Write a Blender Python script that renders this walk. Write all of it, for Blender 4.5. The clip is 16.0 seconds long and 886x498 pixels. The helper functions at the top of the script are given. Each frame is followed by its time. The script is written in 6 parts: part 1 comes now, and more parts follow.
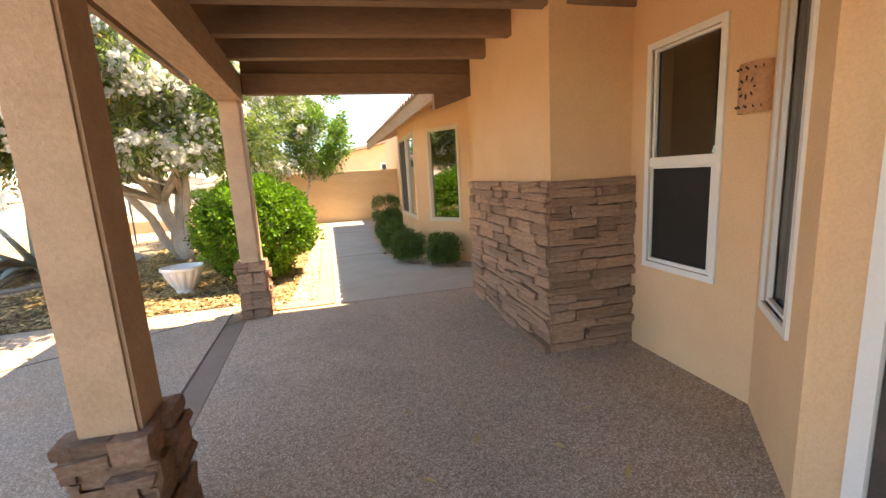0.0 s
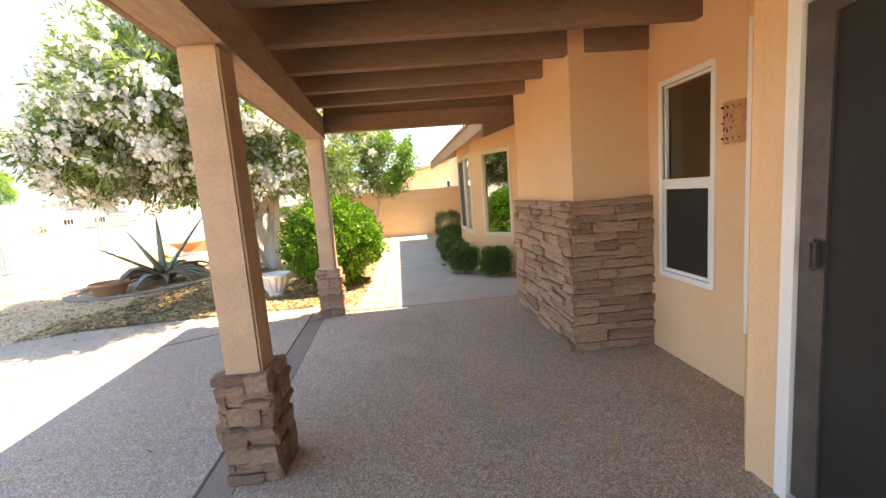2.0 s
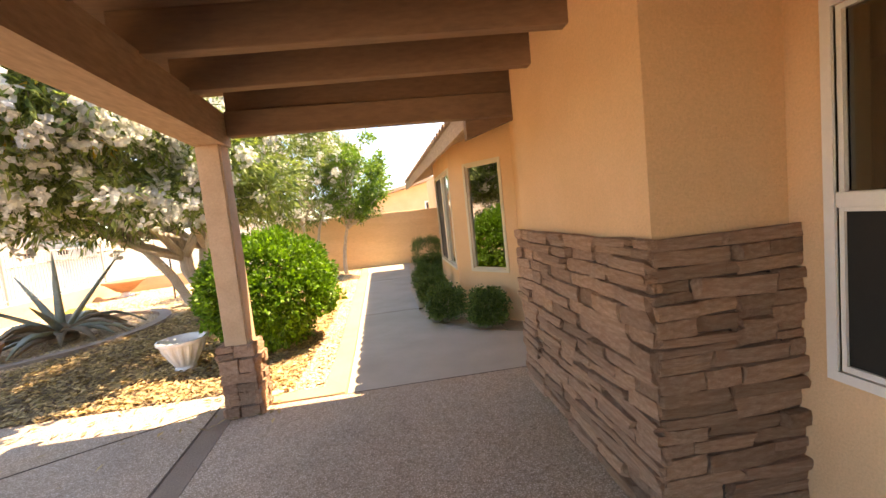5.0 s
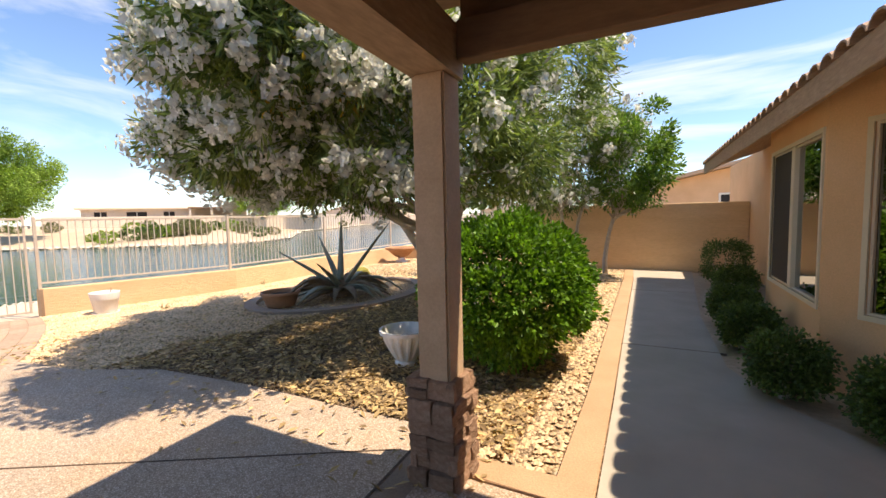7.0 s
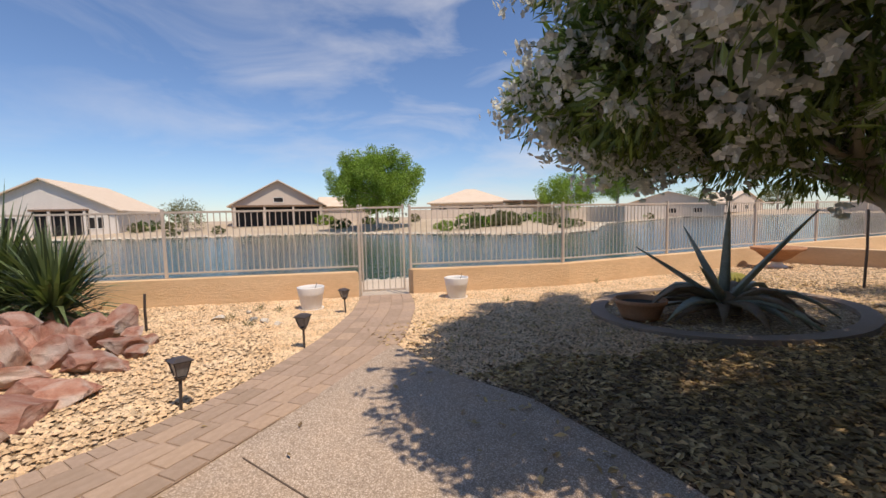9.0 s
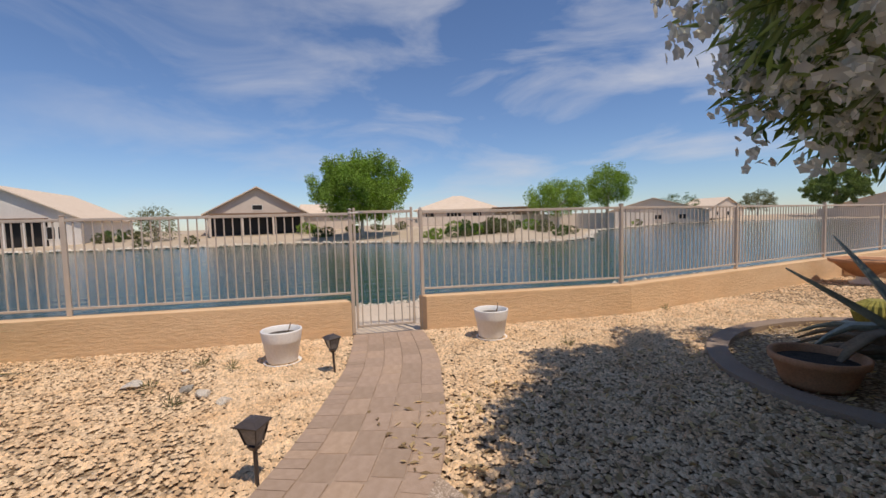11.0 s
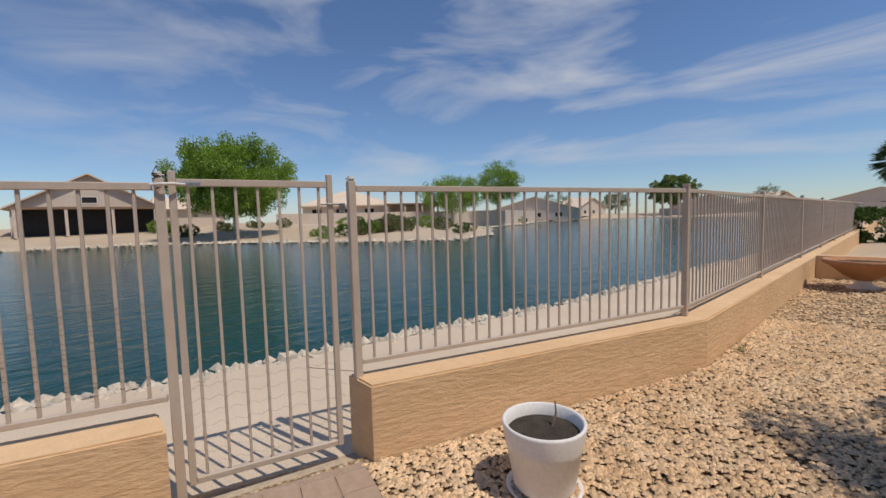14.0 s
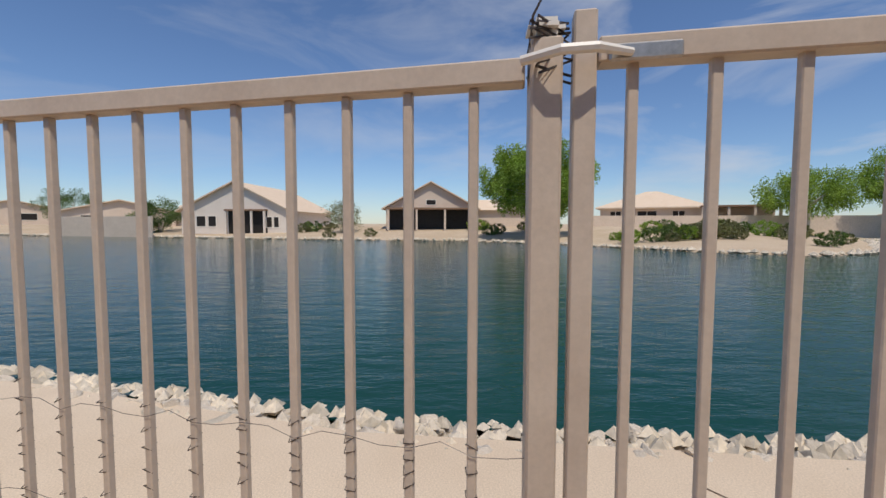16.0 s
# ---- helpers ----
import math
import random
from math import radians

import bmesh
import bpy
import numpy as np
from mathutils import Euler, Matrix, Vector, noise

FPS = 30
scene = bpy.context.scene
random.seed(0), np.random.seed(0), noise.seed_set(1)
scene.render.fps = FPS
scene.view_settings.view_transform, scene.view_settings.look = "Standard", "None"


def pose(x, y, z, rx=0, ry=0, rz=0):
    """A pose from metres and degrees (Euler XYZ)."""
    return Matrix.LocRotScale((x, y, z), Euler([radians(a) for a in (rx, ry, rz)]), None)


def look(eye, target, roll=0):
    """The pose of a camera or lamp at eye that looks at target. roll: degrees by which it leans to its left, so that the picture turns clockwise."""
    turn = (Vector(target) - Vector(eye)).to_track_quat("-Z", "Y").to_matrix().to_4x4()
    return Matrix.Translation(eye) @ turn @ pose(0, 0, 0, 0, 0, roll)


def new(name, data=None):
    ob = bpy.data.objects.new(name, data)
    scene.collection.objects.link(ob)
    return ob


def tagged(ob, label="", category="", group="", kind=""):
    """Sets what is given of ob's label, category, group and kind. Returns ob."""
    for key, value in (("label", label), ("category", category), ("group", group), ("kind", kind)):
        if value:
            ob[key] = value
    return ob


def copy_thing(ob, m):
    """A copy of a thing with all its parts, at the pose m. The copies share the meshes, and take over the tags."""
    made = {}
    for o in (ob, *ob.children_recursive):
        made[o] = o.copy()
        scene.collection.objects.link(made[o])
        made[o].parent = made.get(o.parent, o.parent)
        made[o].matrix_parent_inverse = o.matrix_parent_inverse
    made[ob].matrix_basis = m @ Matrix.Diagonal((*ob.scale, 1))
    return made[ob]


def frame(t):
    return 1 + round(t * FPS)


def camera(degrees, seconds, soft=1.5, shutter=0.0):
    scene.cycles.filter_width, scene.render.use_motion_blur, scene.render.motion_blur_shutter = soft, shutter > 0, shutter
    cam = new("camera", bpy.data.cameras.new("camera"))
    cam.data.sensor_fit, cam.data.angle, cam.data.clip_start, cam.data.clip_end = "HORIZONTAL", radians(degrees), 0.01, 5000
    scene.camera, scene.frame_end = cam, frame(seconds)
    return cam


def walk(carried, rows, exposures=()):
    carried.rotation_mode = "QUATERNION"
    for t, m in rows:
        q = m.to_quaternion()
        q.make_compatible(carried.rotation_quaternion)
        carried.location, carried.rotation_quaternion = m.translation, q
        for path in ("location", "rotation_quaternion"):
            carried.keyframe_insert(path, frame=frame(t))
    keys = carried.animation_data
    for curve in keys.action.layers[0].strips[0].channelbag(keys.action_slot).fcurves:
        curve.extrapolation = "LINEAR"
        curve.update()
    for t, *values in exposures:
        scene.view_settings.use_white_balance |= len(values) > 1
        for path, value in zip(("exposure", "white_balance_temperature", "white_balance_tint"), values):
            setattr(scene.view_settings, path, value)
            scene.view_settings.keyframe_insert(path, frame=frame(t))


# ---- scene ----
cam = camera(93.5, 16.0)
PATH = [
    (0, (2.574, -0.007, 1.358), (3.027, 1.909, 1.007), -3.3),
    (0.5, (2.584, -0.24, 1.387), (3.051, 1.683, 1.096), -3.4),
    (1, (2.57, -0.482, 1.385), (3.004, 1.45, 1.107), -2.9),
    (1.5, (2.631, -0.579, 1.405), (2.976, 1.372, 1.134), -3.3),
    (2, (2.678, -0.643, 1.413), (2.822, 1.334, 1.15), -4.4),
    (2.5, (2.625, -0.689, 1.425), (2.472, 1.29, 1.173), -5.6),
    (3, (2.56, -0.655, 1.417), (2.336, 1.314, 1.146), -6.3),
    (3.5, (2.581, -0.417, 1.439), (2.623, 1.566, 1.185), -6.3),
    (4, (2.741, 0.036, 1.477), (3.007, 2.01, 1.301), -6.2),
    (6.5, (3.001, 2.395, 1.452), (2.781, 4.377, 1.293), -2.5),
    (7, (2.667, 2.653, 1.448), (1.749, 4.423, 1.294), -1.3),
    (7.5, (2.216, 2.782, 1.436), (0.811, 4.197, 1.273), -1.6),
    (8, (1.779, 2.905, 1.417), (0.065, 3.919, 1.234), -3.0),
    (8.5, (1.293, 3.005, 1.388), (-0.523, 3.823, 1.212), -2.9),
    (9, (0.804, 3.146, 1.373), (-1.024, 3.941, 1.216), -1.3),
    (11.5, (-2.037, 3.632, 1.379), (-3.809, 4.554, 1.273), -2.3),
    (12, (-2.566, 3.784, 1.357), (-4.241, 4.867, 1.208), -2.1),
    (12.5, (-3.137, 3.943, 1.361), (-4.622, 5.271, 1.175), -1.5),
    (13, (-3.642, 4.202, 1.34), (-4.938, 5.711, 1.131), -1.5),
    (13.5, (-4.204, 4.365, 1.356), (-5.572, 5.811, 1.161), -2.5),
    (14, (-4.759, 4.573, 1.349), (-6.264, 5.882, 1.2), -1.5),
    (14.5, (-5.35, 4.744, 1.316), (-7.034, 5.816, 1.194), 1.0),
    (15, (-5.891, 4.778, 1.323), (-7.739, 5.535, 1.202), 2.1),
    (15.5, (-6.335, 4.779, 1.322), (-8.295, 5.147, 1.18), 1.2),
    (16, (-6.717, 4.714, 1.314), (-8.711, 4.803, 1.194), 0.1),
]
walk(cam, [(t, look(eye, target, roll)) for t, eye, target, roll in PATH],
     [(0.0, 2.65, 8700, 15), (1.5, 2.9, 8200, 13), (2.0, 2.85, 8150, 13), (2.5, 2.35, 8400, 14), (3.0, 1.85, 8900, 17), (3.5, 2.0, 9000, 17), (4.2, 2.6, 9700, 21), (6.3, 2.5, 8300, 16), (7.0, 1.15, 7500, 15), (8.0, 0.45, 7050, 16), (9.0, 0.18, 6900, 16), (12.0, -0.12, 6650, 15), (14.5, -0.25, 6600, 13), (16.0, -0.12, 6600, 13)])

# ---- world, sun, exposure ----
SUN_EL, SUN_AZ = radians(63), radians(14)
world = bpy.data.worlds.new("world")
scene.world = world
world.use_nodes = True
wn, wl = world.node_tree.nodes, world.node_tree.links
wn.clear()
sky = wn.new("ShaderNodeTexSky")
sky.sky_type, sky.sun_disc = "NISHITA", False
sky.sun_elevation, sky.sun_rotation = SUN_EL, radians(90) - SUN_AZ
sky.air_density, sky.dust_density, sky.ozone_density = 1.0, 0.1, 3.5
bg = wn.new("ShaderNodeBackground")
bg.inputs["Strength"].default_value = 0.115
wout = wn.new("ShaderNodeOutputWorld")
wl.new(bg.outputs[0], wout.inputs["Surface"])
# thin cirrus over the blue
tc = wn.new("ShaderNodeTexCoord")
mapn = wn.new("ShaderNodeMapping")
mapn.inputs["Rotation"].default_value = (0.0, 0.0, radians(35))
mapn.inputs["Scale"].default_value = (0.7, 1.9, 6.0)
wl.new(tc.outputs["Generated"], mapn.inputs["Vector"])
cn = wn.new("ShaderNodeTexNoise")
cn.inputs["Scale"].default_value, cn.inputs["Detail"].default_value = 1.6, 9.0
cn.inputs["Roughness"].default_value, cn.inputs["Distortion"].default_value = 0.55, 0.5
wl.new(mapn.outputs[0], cn.inputs["Vector"])
cr = wn.new("ShaderNodeValToRGB")
cr.color_ramp.elements[0].position, cr.color_ramp.elements[1].position = 0.47, 1.0
wl.new(cn.outputs["Fac"], cr.inputs["Fac"])
cm = wn.new("ShaderNodeMixRGB")
cm.inputs["Color2"].default_value = (5.6, 5.9, 6.3, 1)
# the veil thickens towards the north
sep = wn.new("ShaderNodeSeparateXYZ")
wl.new(tc.outputs["Generated"], sep.inputs[0])
veil = wn.new("ShaderNodeMapRange")
veil.inputs["From Min"].default_value, veil.inputs["From Max"].default_value = -0.3, 0.95
veil.inputs["To Min"].default_value, veil.inputs["To Max"].default_value = 0.45, 1.9
wl.new(sep.outputs["Y"], veil.inputs["Value"])
cover = wn.new("ShaderNodeMath")
cover.operation, cover.use_clamp = "MULTIPLY", True
wl.new(cr.outputs["Color"], cover.inputs[0])
wl.new(veil.outputs[0], cover.inputs[1])
wl.new(cover.outputs[0], cm.inputs["Fac"])
tint = wn.new("ShaderNodeMixRGB")
tint.blend_type = "MULTIPLY"
tint.inputs["Fac"].default_value, tint.inputs["Color2"].default_value = 1.0, (0.76, 0.88, 1.02, 1)
wl.new(sky.outputs["Color"], tint.inputs["Color1"])
wl.new(tint.outputs["Color"], cm.inputs["Color1"])
wl.new(cm.outputs["Color"], bg.inputs["Color"])

sun = new("sun", bpy.data.lights.new("sun", "SUN"))
sun.data.energy, sun.data.angle, sun.data.color = 3.4, radians(0.53), (1.0, 0.93, 0.81)
to_sun = Vector((math.cos(SUN_EL) * math.cos(SUN_AZ), math.cos(SUN_EL) * math.sin(SUN_AZ), math.sin(SUN_EL)))
sun.matrix_world = look(to_sun * 50, (0, 0, 0))


# ---- materials ----
def material(name, rough=0.7, metal=0.0, spec=0.4):
    m = bpy.data.materials.new(name)
    m.use_nodes = True
    nt = m.node_tree
    b = nt.nodes["Principled BSDF"]
    b.inputs["Roughness"].default_value, b.inputs["Metallic"].default_value = rough, metal
    b.inputs["Specular IOR Level"].default_value = spec
    return m, nt, b


def noise_node(nt, scale, detail=6.0, rough=0.6, stretch=(1, 1, 1), rot=0.0):
    t, mp, n = nt.nodes.new("ShaderNodeTexCoord"), nt.nodes.new("ShaderNodeMapping"), nt.nodes.new("ShaderNodeTexNoise")
    mp.inputs["Scale"].default_value, mp.inputs["Rotation"].default_value = stretch, (0, 0, rot)
    nt.links.new(t.outputs["Object"], mp.inputs["Vector"])
    nt.links.new(mp.outputs[0], n.inputs["Vector"])
    n.inputs["Scale"].default_value, n.inputs["Detail"].default_value, n.inputs["Roughness"].default_value = scale, detail, rough
    return n


def ramp(nt, src, stops):
    r = nt.nodes.new("ShaderNodeValToRGB")
    e = r.color_ramp.elements
    while len(e) < len(stops):
        e.new(0.5)
    for k, (p, c) in enumerate(stops):
        e[k].position, e[k].color = p, (*c, 1)
    nt.links.new(src, r.inputs["Fac"])
    return r.outputs["Color"]


def mix(nt, fac, a, b, kind="MIX"):
    n = nt.nodes.new("ShaderNodeMixRGB")
    n.blend_type = kind
    for i, v in ((0, fac), (1, a), (2, b)):
        if isinstance(v, (int, float)):
            n.inputs[i].default_value = v
        elif isinstance(v, tuple):
            n.inputs[i].default_value = (*v, 1)
        else:
            nt.links.new(v, n.inputs[i])
    return n.outputs[0]


def bump(nt, b, height, strength, dist=0.01):
    n = nt.nodes.new("ShaderNodeBump")
    n.inputs["Strength"].default_value, n.inputs["Distance"].default_value = strength, dist
    nt.links.new(height, n.inputs["Height"])
    nt.links.new(n.outputs[0], b.inputs["Normal"])


def rough_mat(name, c1, c2, scale=4, fine=60, rough=0.85, relief=0.4, dist=0.01, spec=0.25, stretch=(1, 1, 1), random_amount=0.0, island=False, c3=None, metal=0.0, contrast=0.28):
    """Two scales of colour noise and a fine relief; optional change from piece to piece."""
    m, nt, b = material(name, rough, metal, spec)
    big, small = noise_node(nt, scale, 5, 0.6, stretch), noise_node(nt, fine, 4, 0.65, stretch)
    col = ramp(nt, big.outputs["Fac"], [(0.3, c1), (0.7, c2)])
    if c3:
        third = noise_node(nt, scale * 0.37, 3, 0.5)
        col = mix(nt, ramp(nt, third.outputs["Fac"], [(0.48, (0, 0, 0)), (0.66, (1, 1, 1))]), col, c3)
    dark = ramp(nt, small.outputs["Fac"], [(0.25, (1 - contrast,) * 3), (0.7, (1 + contrast * 0.28,) * 3)])
    col = mix(nt, 1.0, col, dark, "MULTIPLY")
    if random_amount:
        if island:
            src = nt.nodes.new("ShaderNodeNewGeometry").outputs["Random Per Island"]
        else:
            src = nt.nodes.new("ShaderNodeObjectInfo").outputs["Random"]
        lo, hi = 1 - random_amount, 1 + random_amount * 0.6
        col = mix(nt, 1.0, col, ramp(nt, src, [(0.0, (lo, lo, lo * 0.97)), (0.5, (1, 1, 1)), (1.0, (hi, hi * 0.98, hi * 0.93))]), "MULTIPLY")
    nt.links.new(col, b.inputs["Base Color"])
    bump(nt, b, small.outputs["Fac"], relief, dist)
    return m


STUCCO = rough_mat("stucco", (0.72, 0.455, 0.255), (0.80, 0.525, 0.31), 1.4, 85, 0.92, 0.4, 0.008, 0.15, contrast=0.12)
STUCCO_WALL = rough_mat("fence_stucco", (0.72, 0.48, 0.27), (0.80, 0.56, 0.33), 1.8, 16, 0.92, 0.6, 0.02, 0.15, (0.55, 0.55, 1.9), contrast=0.10)
STUCCO_POST = rough_mat("post_stucco", (0.50, 0.34, 0.21), (0.62, 0.43, 0.28), 4, 70, 0.92, 0.45, 0.008, 0.15, contrast=0.14)
WOOD = rough_mat("brown_painted_wood", (0.225, 0.14, 0.09), (0.30, 0.19, 0.12), 2.5, 40, 0.75, 0.25, 0.003, 0.3, (0.25, 1, 1), contrast=0.18)
BEAM = rough_mat("tan_painted_beam", (0.42, 0.29, 0.19), (0.50, 0.36, 0.24), 2.5, 40, 0.8, 0.4, 0.006, 0.3, (1, 0.2, 1))
STONE = rough_mat("ledge_stone", (0.47, 0.27, 0.175), (0.74, 0.50, 0.355), 5, 38, 0.9, 0.9, 0.02, 0.2, random_amount=0.28, c3=(0.54, 0.31, 0.20))
PATH_JOINT = rough_mat("path_joint_sand", (0.39, 0.28, 0.20), (0.48, 0.355, 0.26), 6, 60, 0.95)
MORTAR = rough_mat("dark_mortar", (0.12, 0.085, 0.06), (0.17, 0.12, 0.09), 8, 60, 0.95)
AGG = None
CONCRETE = rough_mat("walk_concrete", (0.44, 0.38, 0.30), (0.54, 0.47, 0.38), 1.6, 220, 0.9, 0.3, 0.003)
PROM = rough_mat("pale_concrete", (0.64, 0.51, 0.37), (0.73, 0.60, 0.45), 0.8, 90, 0.92, 0.15, 0.003)
STRIP = rough_mat("brown_strip_concrete", (0.30, 0.22, 0.16), (0.36, 0.27, 0.20), 2, 90, 0.9)
CURB = rough_mat("terracotta_concrete", (0.50, 0.30, 0.17), (0.58, 0.37, 0.22), 2, 90, 0.9)
BRICK = rough_mat("path_brick", (0.44, 0.31, 0.22), (0.53, 0.385, 0.285), 3, 80, 0.92, 0.5, 0.006, 0.15, random_amount=0.16)
SAND = rough_mat("desert_sand", (0.52, 0.40, 0.27), (0.62, 0.50, 0.36), 0.25, 18, 0.95, 0.5, 0.03)
DIRT = rough_mat("yard_soil", (0.34, 0.24, 0.15), (0.48, 0.35, 0.22), 1.2, 60, 0.95, 0.8, 0.02)
GRAVEL = rough_mat("gravel", (0.70, 0.47, 0.27), (0.86, 0.645, 0.42), 3, 70, 0.9, 0.3, 0.004, 0.2, random_amount=0.34, island=True)
WHITE = rough_mat("white_vinyl", (0.74, 0.70, 0.63), (0.80, 0.76, 0.69), 2, 60, 0.45, 0.03, 0.0005, 0.4, contrast=0.05)
CREAM = rough_mat("cream_window_frame", (0.66, 0.57, 0.42), (0.72, 0.63, 0.48), 2, 60, 0.45, 0.03, 0.0005, 0.4, contrast=0.05)
FENCE = rough_mat("tan_steel", (0.52, 0.42, 0.33), (0.60, 0.50, 0.40), 7, 90, 0.5, 0.06, 0.001, 0.45, contrast=0.10)
DARKMETAL = rough_mat("dark_bronze", (0.05, 0.04, 0.035), (0.09, 0.07, 0.06), 9, 80, 0.45, 0.1, 0.001, 0.5)
ROOF_TILE = rough_mat("clay_tile", (0.50, 0.33, 0.22), (0.60, 0.43, 0.30), 3, 50, 0.85, 0.3, 0.005, random_amount=0.15)
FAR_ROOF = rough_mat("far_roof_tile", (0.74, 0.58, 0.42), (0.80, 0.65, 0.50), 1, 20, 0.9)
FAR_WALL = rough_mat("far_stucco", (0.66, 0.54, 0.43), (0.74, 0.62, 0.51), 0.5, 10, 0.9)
# indoor dimness is put into this dark colour
SHADE = rough_mat("shaded_interior", (0.30, 0.26, 0.19), (0.36, 0.31, 0.23), 1, 20, 0.9)
SCREEN = rough_mat("dark_sun_screen", (0.014, 0.012, 0.010), (0.022, 0.020, 0.016), 3, 300, 0.7, 0.2, 0.001, 0.4)


def aggregate(name, warm):
    m, nt, b = material(name, 0.85, 0, 0.3)
    t, v = nt.nodes.new("ShaderNodeTexCoord"), nt.nodes.new("ShaderNodeTexVoronoi")
    v.inputs["Scale"].default_value = 110
    nt.links.new(t.outputs["Object"], v.inputs["Vector"])
    sep = nt.nodes.new("ShaderNodeSeparateColor")
    nt.links.new(v.outputs["Color"], sep.inputs[0])
    stones = ramp(nt, sep.outputs[0], [(0.0, (0.42, 0.335, 0.26)), (0.45, (0.58, 0.475, 0.38)), (0.8, (0.67, 0.56, 0.46)), (1.0, (0.77, 0.67, 0.57))])
    joint = ramp(nt, v.outputs["Distance"], [(0.25, (1, 1, 1)), (0.62, (0.66, 0.62, 0.57))])
    col = mix(nt, 1.0, stones, joint, "MULTIPLY")
    big = noise_node(nt, 0.9, 6, 0.65)
    col = mix(nt, 1.0, col, ramp(nt, big.outputs["Fac"], [(0.3, (0.80 * warm, 0.78, 0.76)), (0.7, (1.18 * warm, 1.12, 1.05))]), "MULTIPLY")
    dirt = noise_node(nt, 0.45, 7, 0.68)
    col = mix(nt, ramp(nt, dirt.outputs["Fac"], [(0.46, (0, 0, 0)), (0.68, (0.75, 0.75, 0.75))]), col, mix(nt, 1.0, col, (0.72, 0.60, 0.47), "MULTIPLY"))
    nt.links.new(col, b.inputs["Base Color"])
    bump(nt, b, v.outputs["Distance"], 0.6, 0.004)
    return m


AGG = aggregate("exposed_aggregate", 1.0)


def water_mat():
    m, nt, b = material("lake_water", 0.08, 0, 0.22)
    b.inputs["IOR"].default_value = 1.33
    n = noise_node(nt, 0.06, 3, 0.5)
    nt.links.new(ramp(nt, n.outputs["Fac"], [(0.3, (0.005, 0.040, 0.036)), (0.7, (0.008, 0.056, 0.046))]), b.inputs["Base Color"])
    w = noise_node(nt, 2.2, 5, 0.6, (1, 0.35, 1), 0.3)
    bump(nt, b, w.outputs["Fac"], 0.8, 0.07)
    return m


WATER = water_mat()


def glass_mat(name, tint, gloss=0.12):
    m = bpy.data.materials.new(name)
    m.use_nodes = True
    nt = m.node_tree
    nt.nodes.clear()
    out, mx = nt.nodes.new("ShaderNodeOutputMaterial"), nt.nodes.new("ShaderNodeMixShader")
    tr, gl, lw = nt.nodes.new("ShaderNodeBsdfTransparent"), nt.nodes.new("ShaderNodeBsdfGlossy"), nt.nodes.new("ShaderNodeLayerWeight")
    tr.inputs[0].default_value = (*tint, 1)
    gl.inputs["Roughness"].default_value = 0.01
    lw.inputs["Blend"].default_value = gloss
    mp = nt.nodes.new("ShaderNodeMapRange")
    mp.inputs["To Min"].default_value, mp.inputs["To Max"].default_value = gloss, 0.95
    nt.links.new(lw.outputs["Fresnel"], mp.inputs["Value"])
    nt.links.new(mp.outputs[0], mx.inputs[0])
    nt.links.new(tr.outputs[0], mx.inputs[1])
    nt.links.new(gl.outputs[0], mx.inputs[2])
    nt.links.new(mx.outputs[0], out.inputs[0])
    return m


GLASS = glass_mat("window_glass", (0.55, 0.57, 0.52), 0.12)
BAY_GLASS = glass_mat("reflective_window_glass", (0.22, 0.23, 0.22), 0.42)


# ---- mesh helpers ----
def link(name, me, mat, parent=None, label=""):
    if mat is not None and not me.materials:
        me.materials.append(mat)
    ob = new(name, me)
    if parent is not None:
        ob.parent = parent
    if label:
        ob["label"] = label
    return ob


def part(name, bm, mat, parent=None, label="", smooth=False):
    me = bpy.data.meshes.new(name)
    bmesh.ops.recalc_face_normals(bm, faces=bm.faces)
    bm.to_mesh(me)
    bm.free()
    if smooth:
        me.polygons.foreach_set("use_smooth", [True] * len(me.polygons))
    return link(name, me, mat, parent, label)


def raw(name, verts, faces, mat, parent=None, label="", smooth=False):
    me = bpy.data.meshes.new(name)
    me.from_pydata(verts, [], faces)
    if smooth:
        me.polygons.foreach_set("use_smooth", [True] * len(me.polygons))
    me.update()
    return link(name, me, mat, parent, label)


def empty(name, x=0, y=0, z=0, label="", category="", group="", kind=""):
    ob = new(name)
    ob.location = (x, y, z)
    return tagged(ob, label, category, group, kind)


def box_into(bm, x0, y0, z0, x1, y1, z1, m=None):
    vs = [bm.verts.new(m @ Vector(p) if m else p) for p in ((x0, y0, z0), (x1, y0, z0), (x1, y1, z0), (x0, y1, z0), (x0, y0, z1), (x1, y0, z1), (x1, y1, z1), (x0, y1, z1))]
    for f in ((3, 2, 1, 0), (4, 5, 6, 7), (0, 1, 5, 4), (1, 2, 6, 5), (2, 3, 7, 6), (3, 0, 4, 7)):
        bm.faces.new([vs[i] for i in f])
    return vs


def box(x0, y0, z0, x1, y1, z1, bevel=0.0, m=None, seg=1):
    bm = bmesh.new()
    box_into(bm, x0, y0, z0, x1, y1, z1, m)
    if bevel:
        bmesh.ops.bevel(bm, geom=list(bm.edges), offset=bevel, segments=seg, affect="EDGES")
    return bm


def prism(poly, z0, z1, bevel=0.0):
    """An upright prism; z0 and z1 are numbers or functions of x, y."""
    bm = bmesh.new()
    lo = [bm.verts.new((x, y, z0(x, y) if callable(z0) else z0)) for x, y in poly]
    hi = [bm.verts.new((x, y, z1(x, y) if callable(z1) else z1)) for x, y in poly]
    bm.faces.new(lo[::-1])
    top = bm.faces.new(hi)
    n = len(poly)
    for i in range(n):
        bm.faces.new((lo[i], lo[(i + 1) % n], hi[(i + 1) % n], hi[i]))
    if bevel:
        bmesh.ops.bevel(bm, geom=list(top.edges), offset=bevel, segments=2, affect="EDGES")
    return bm


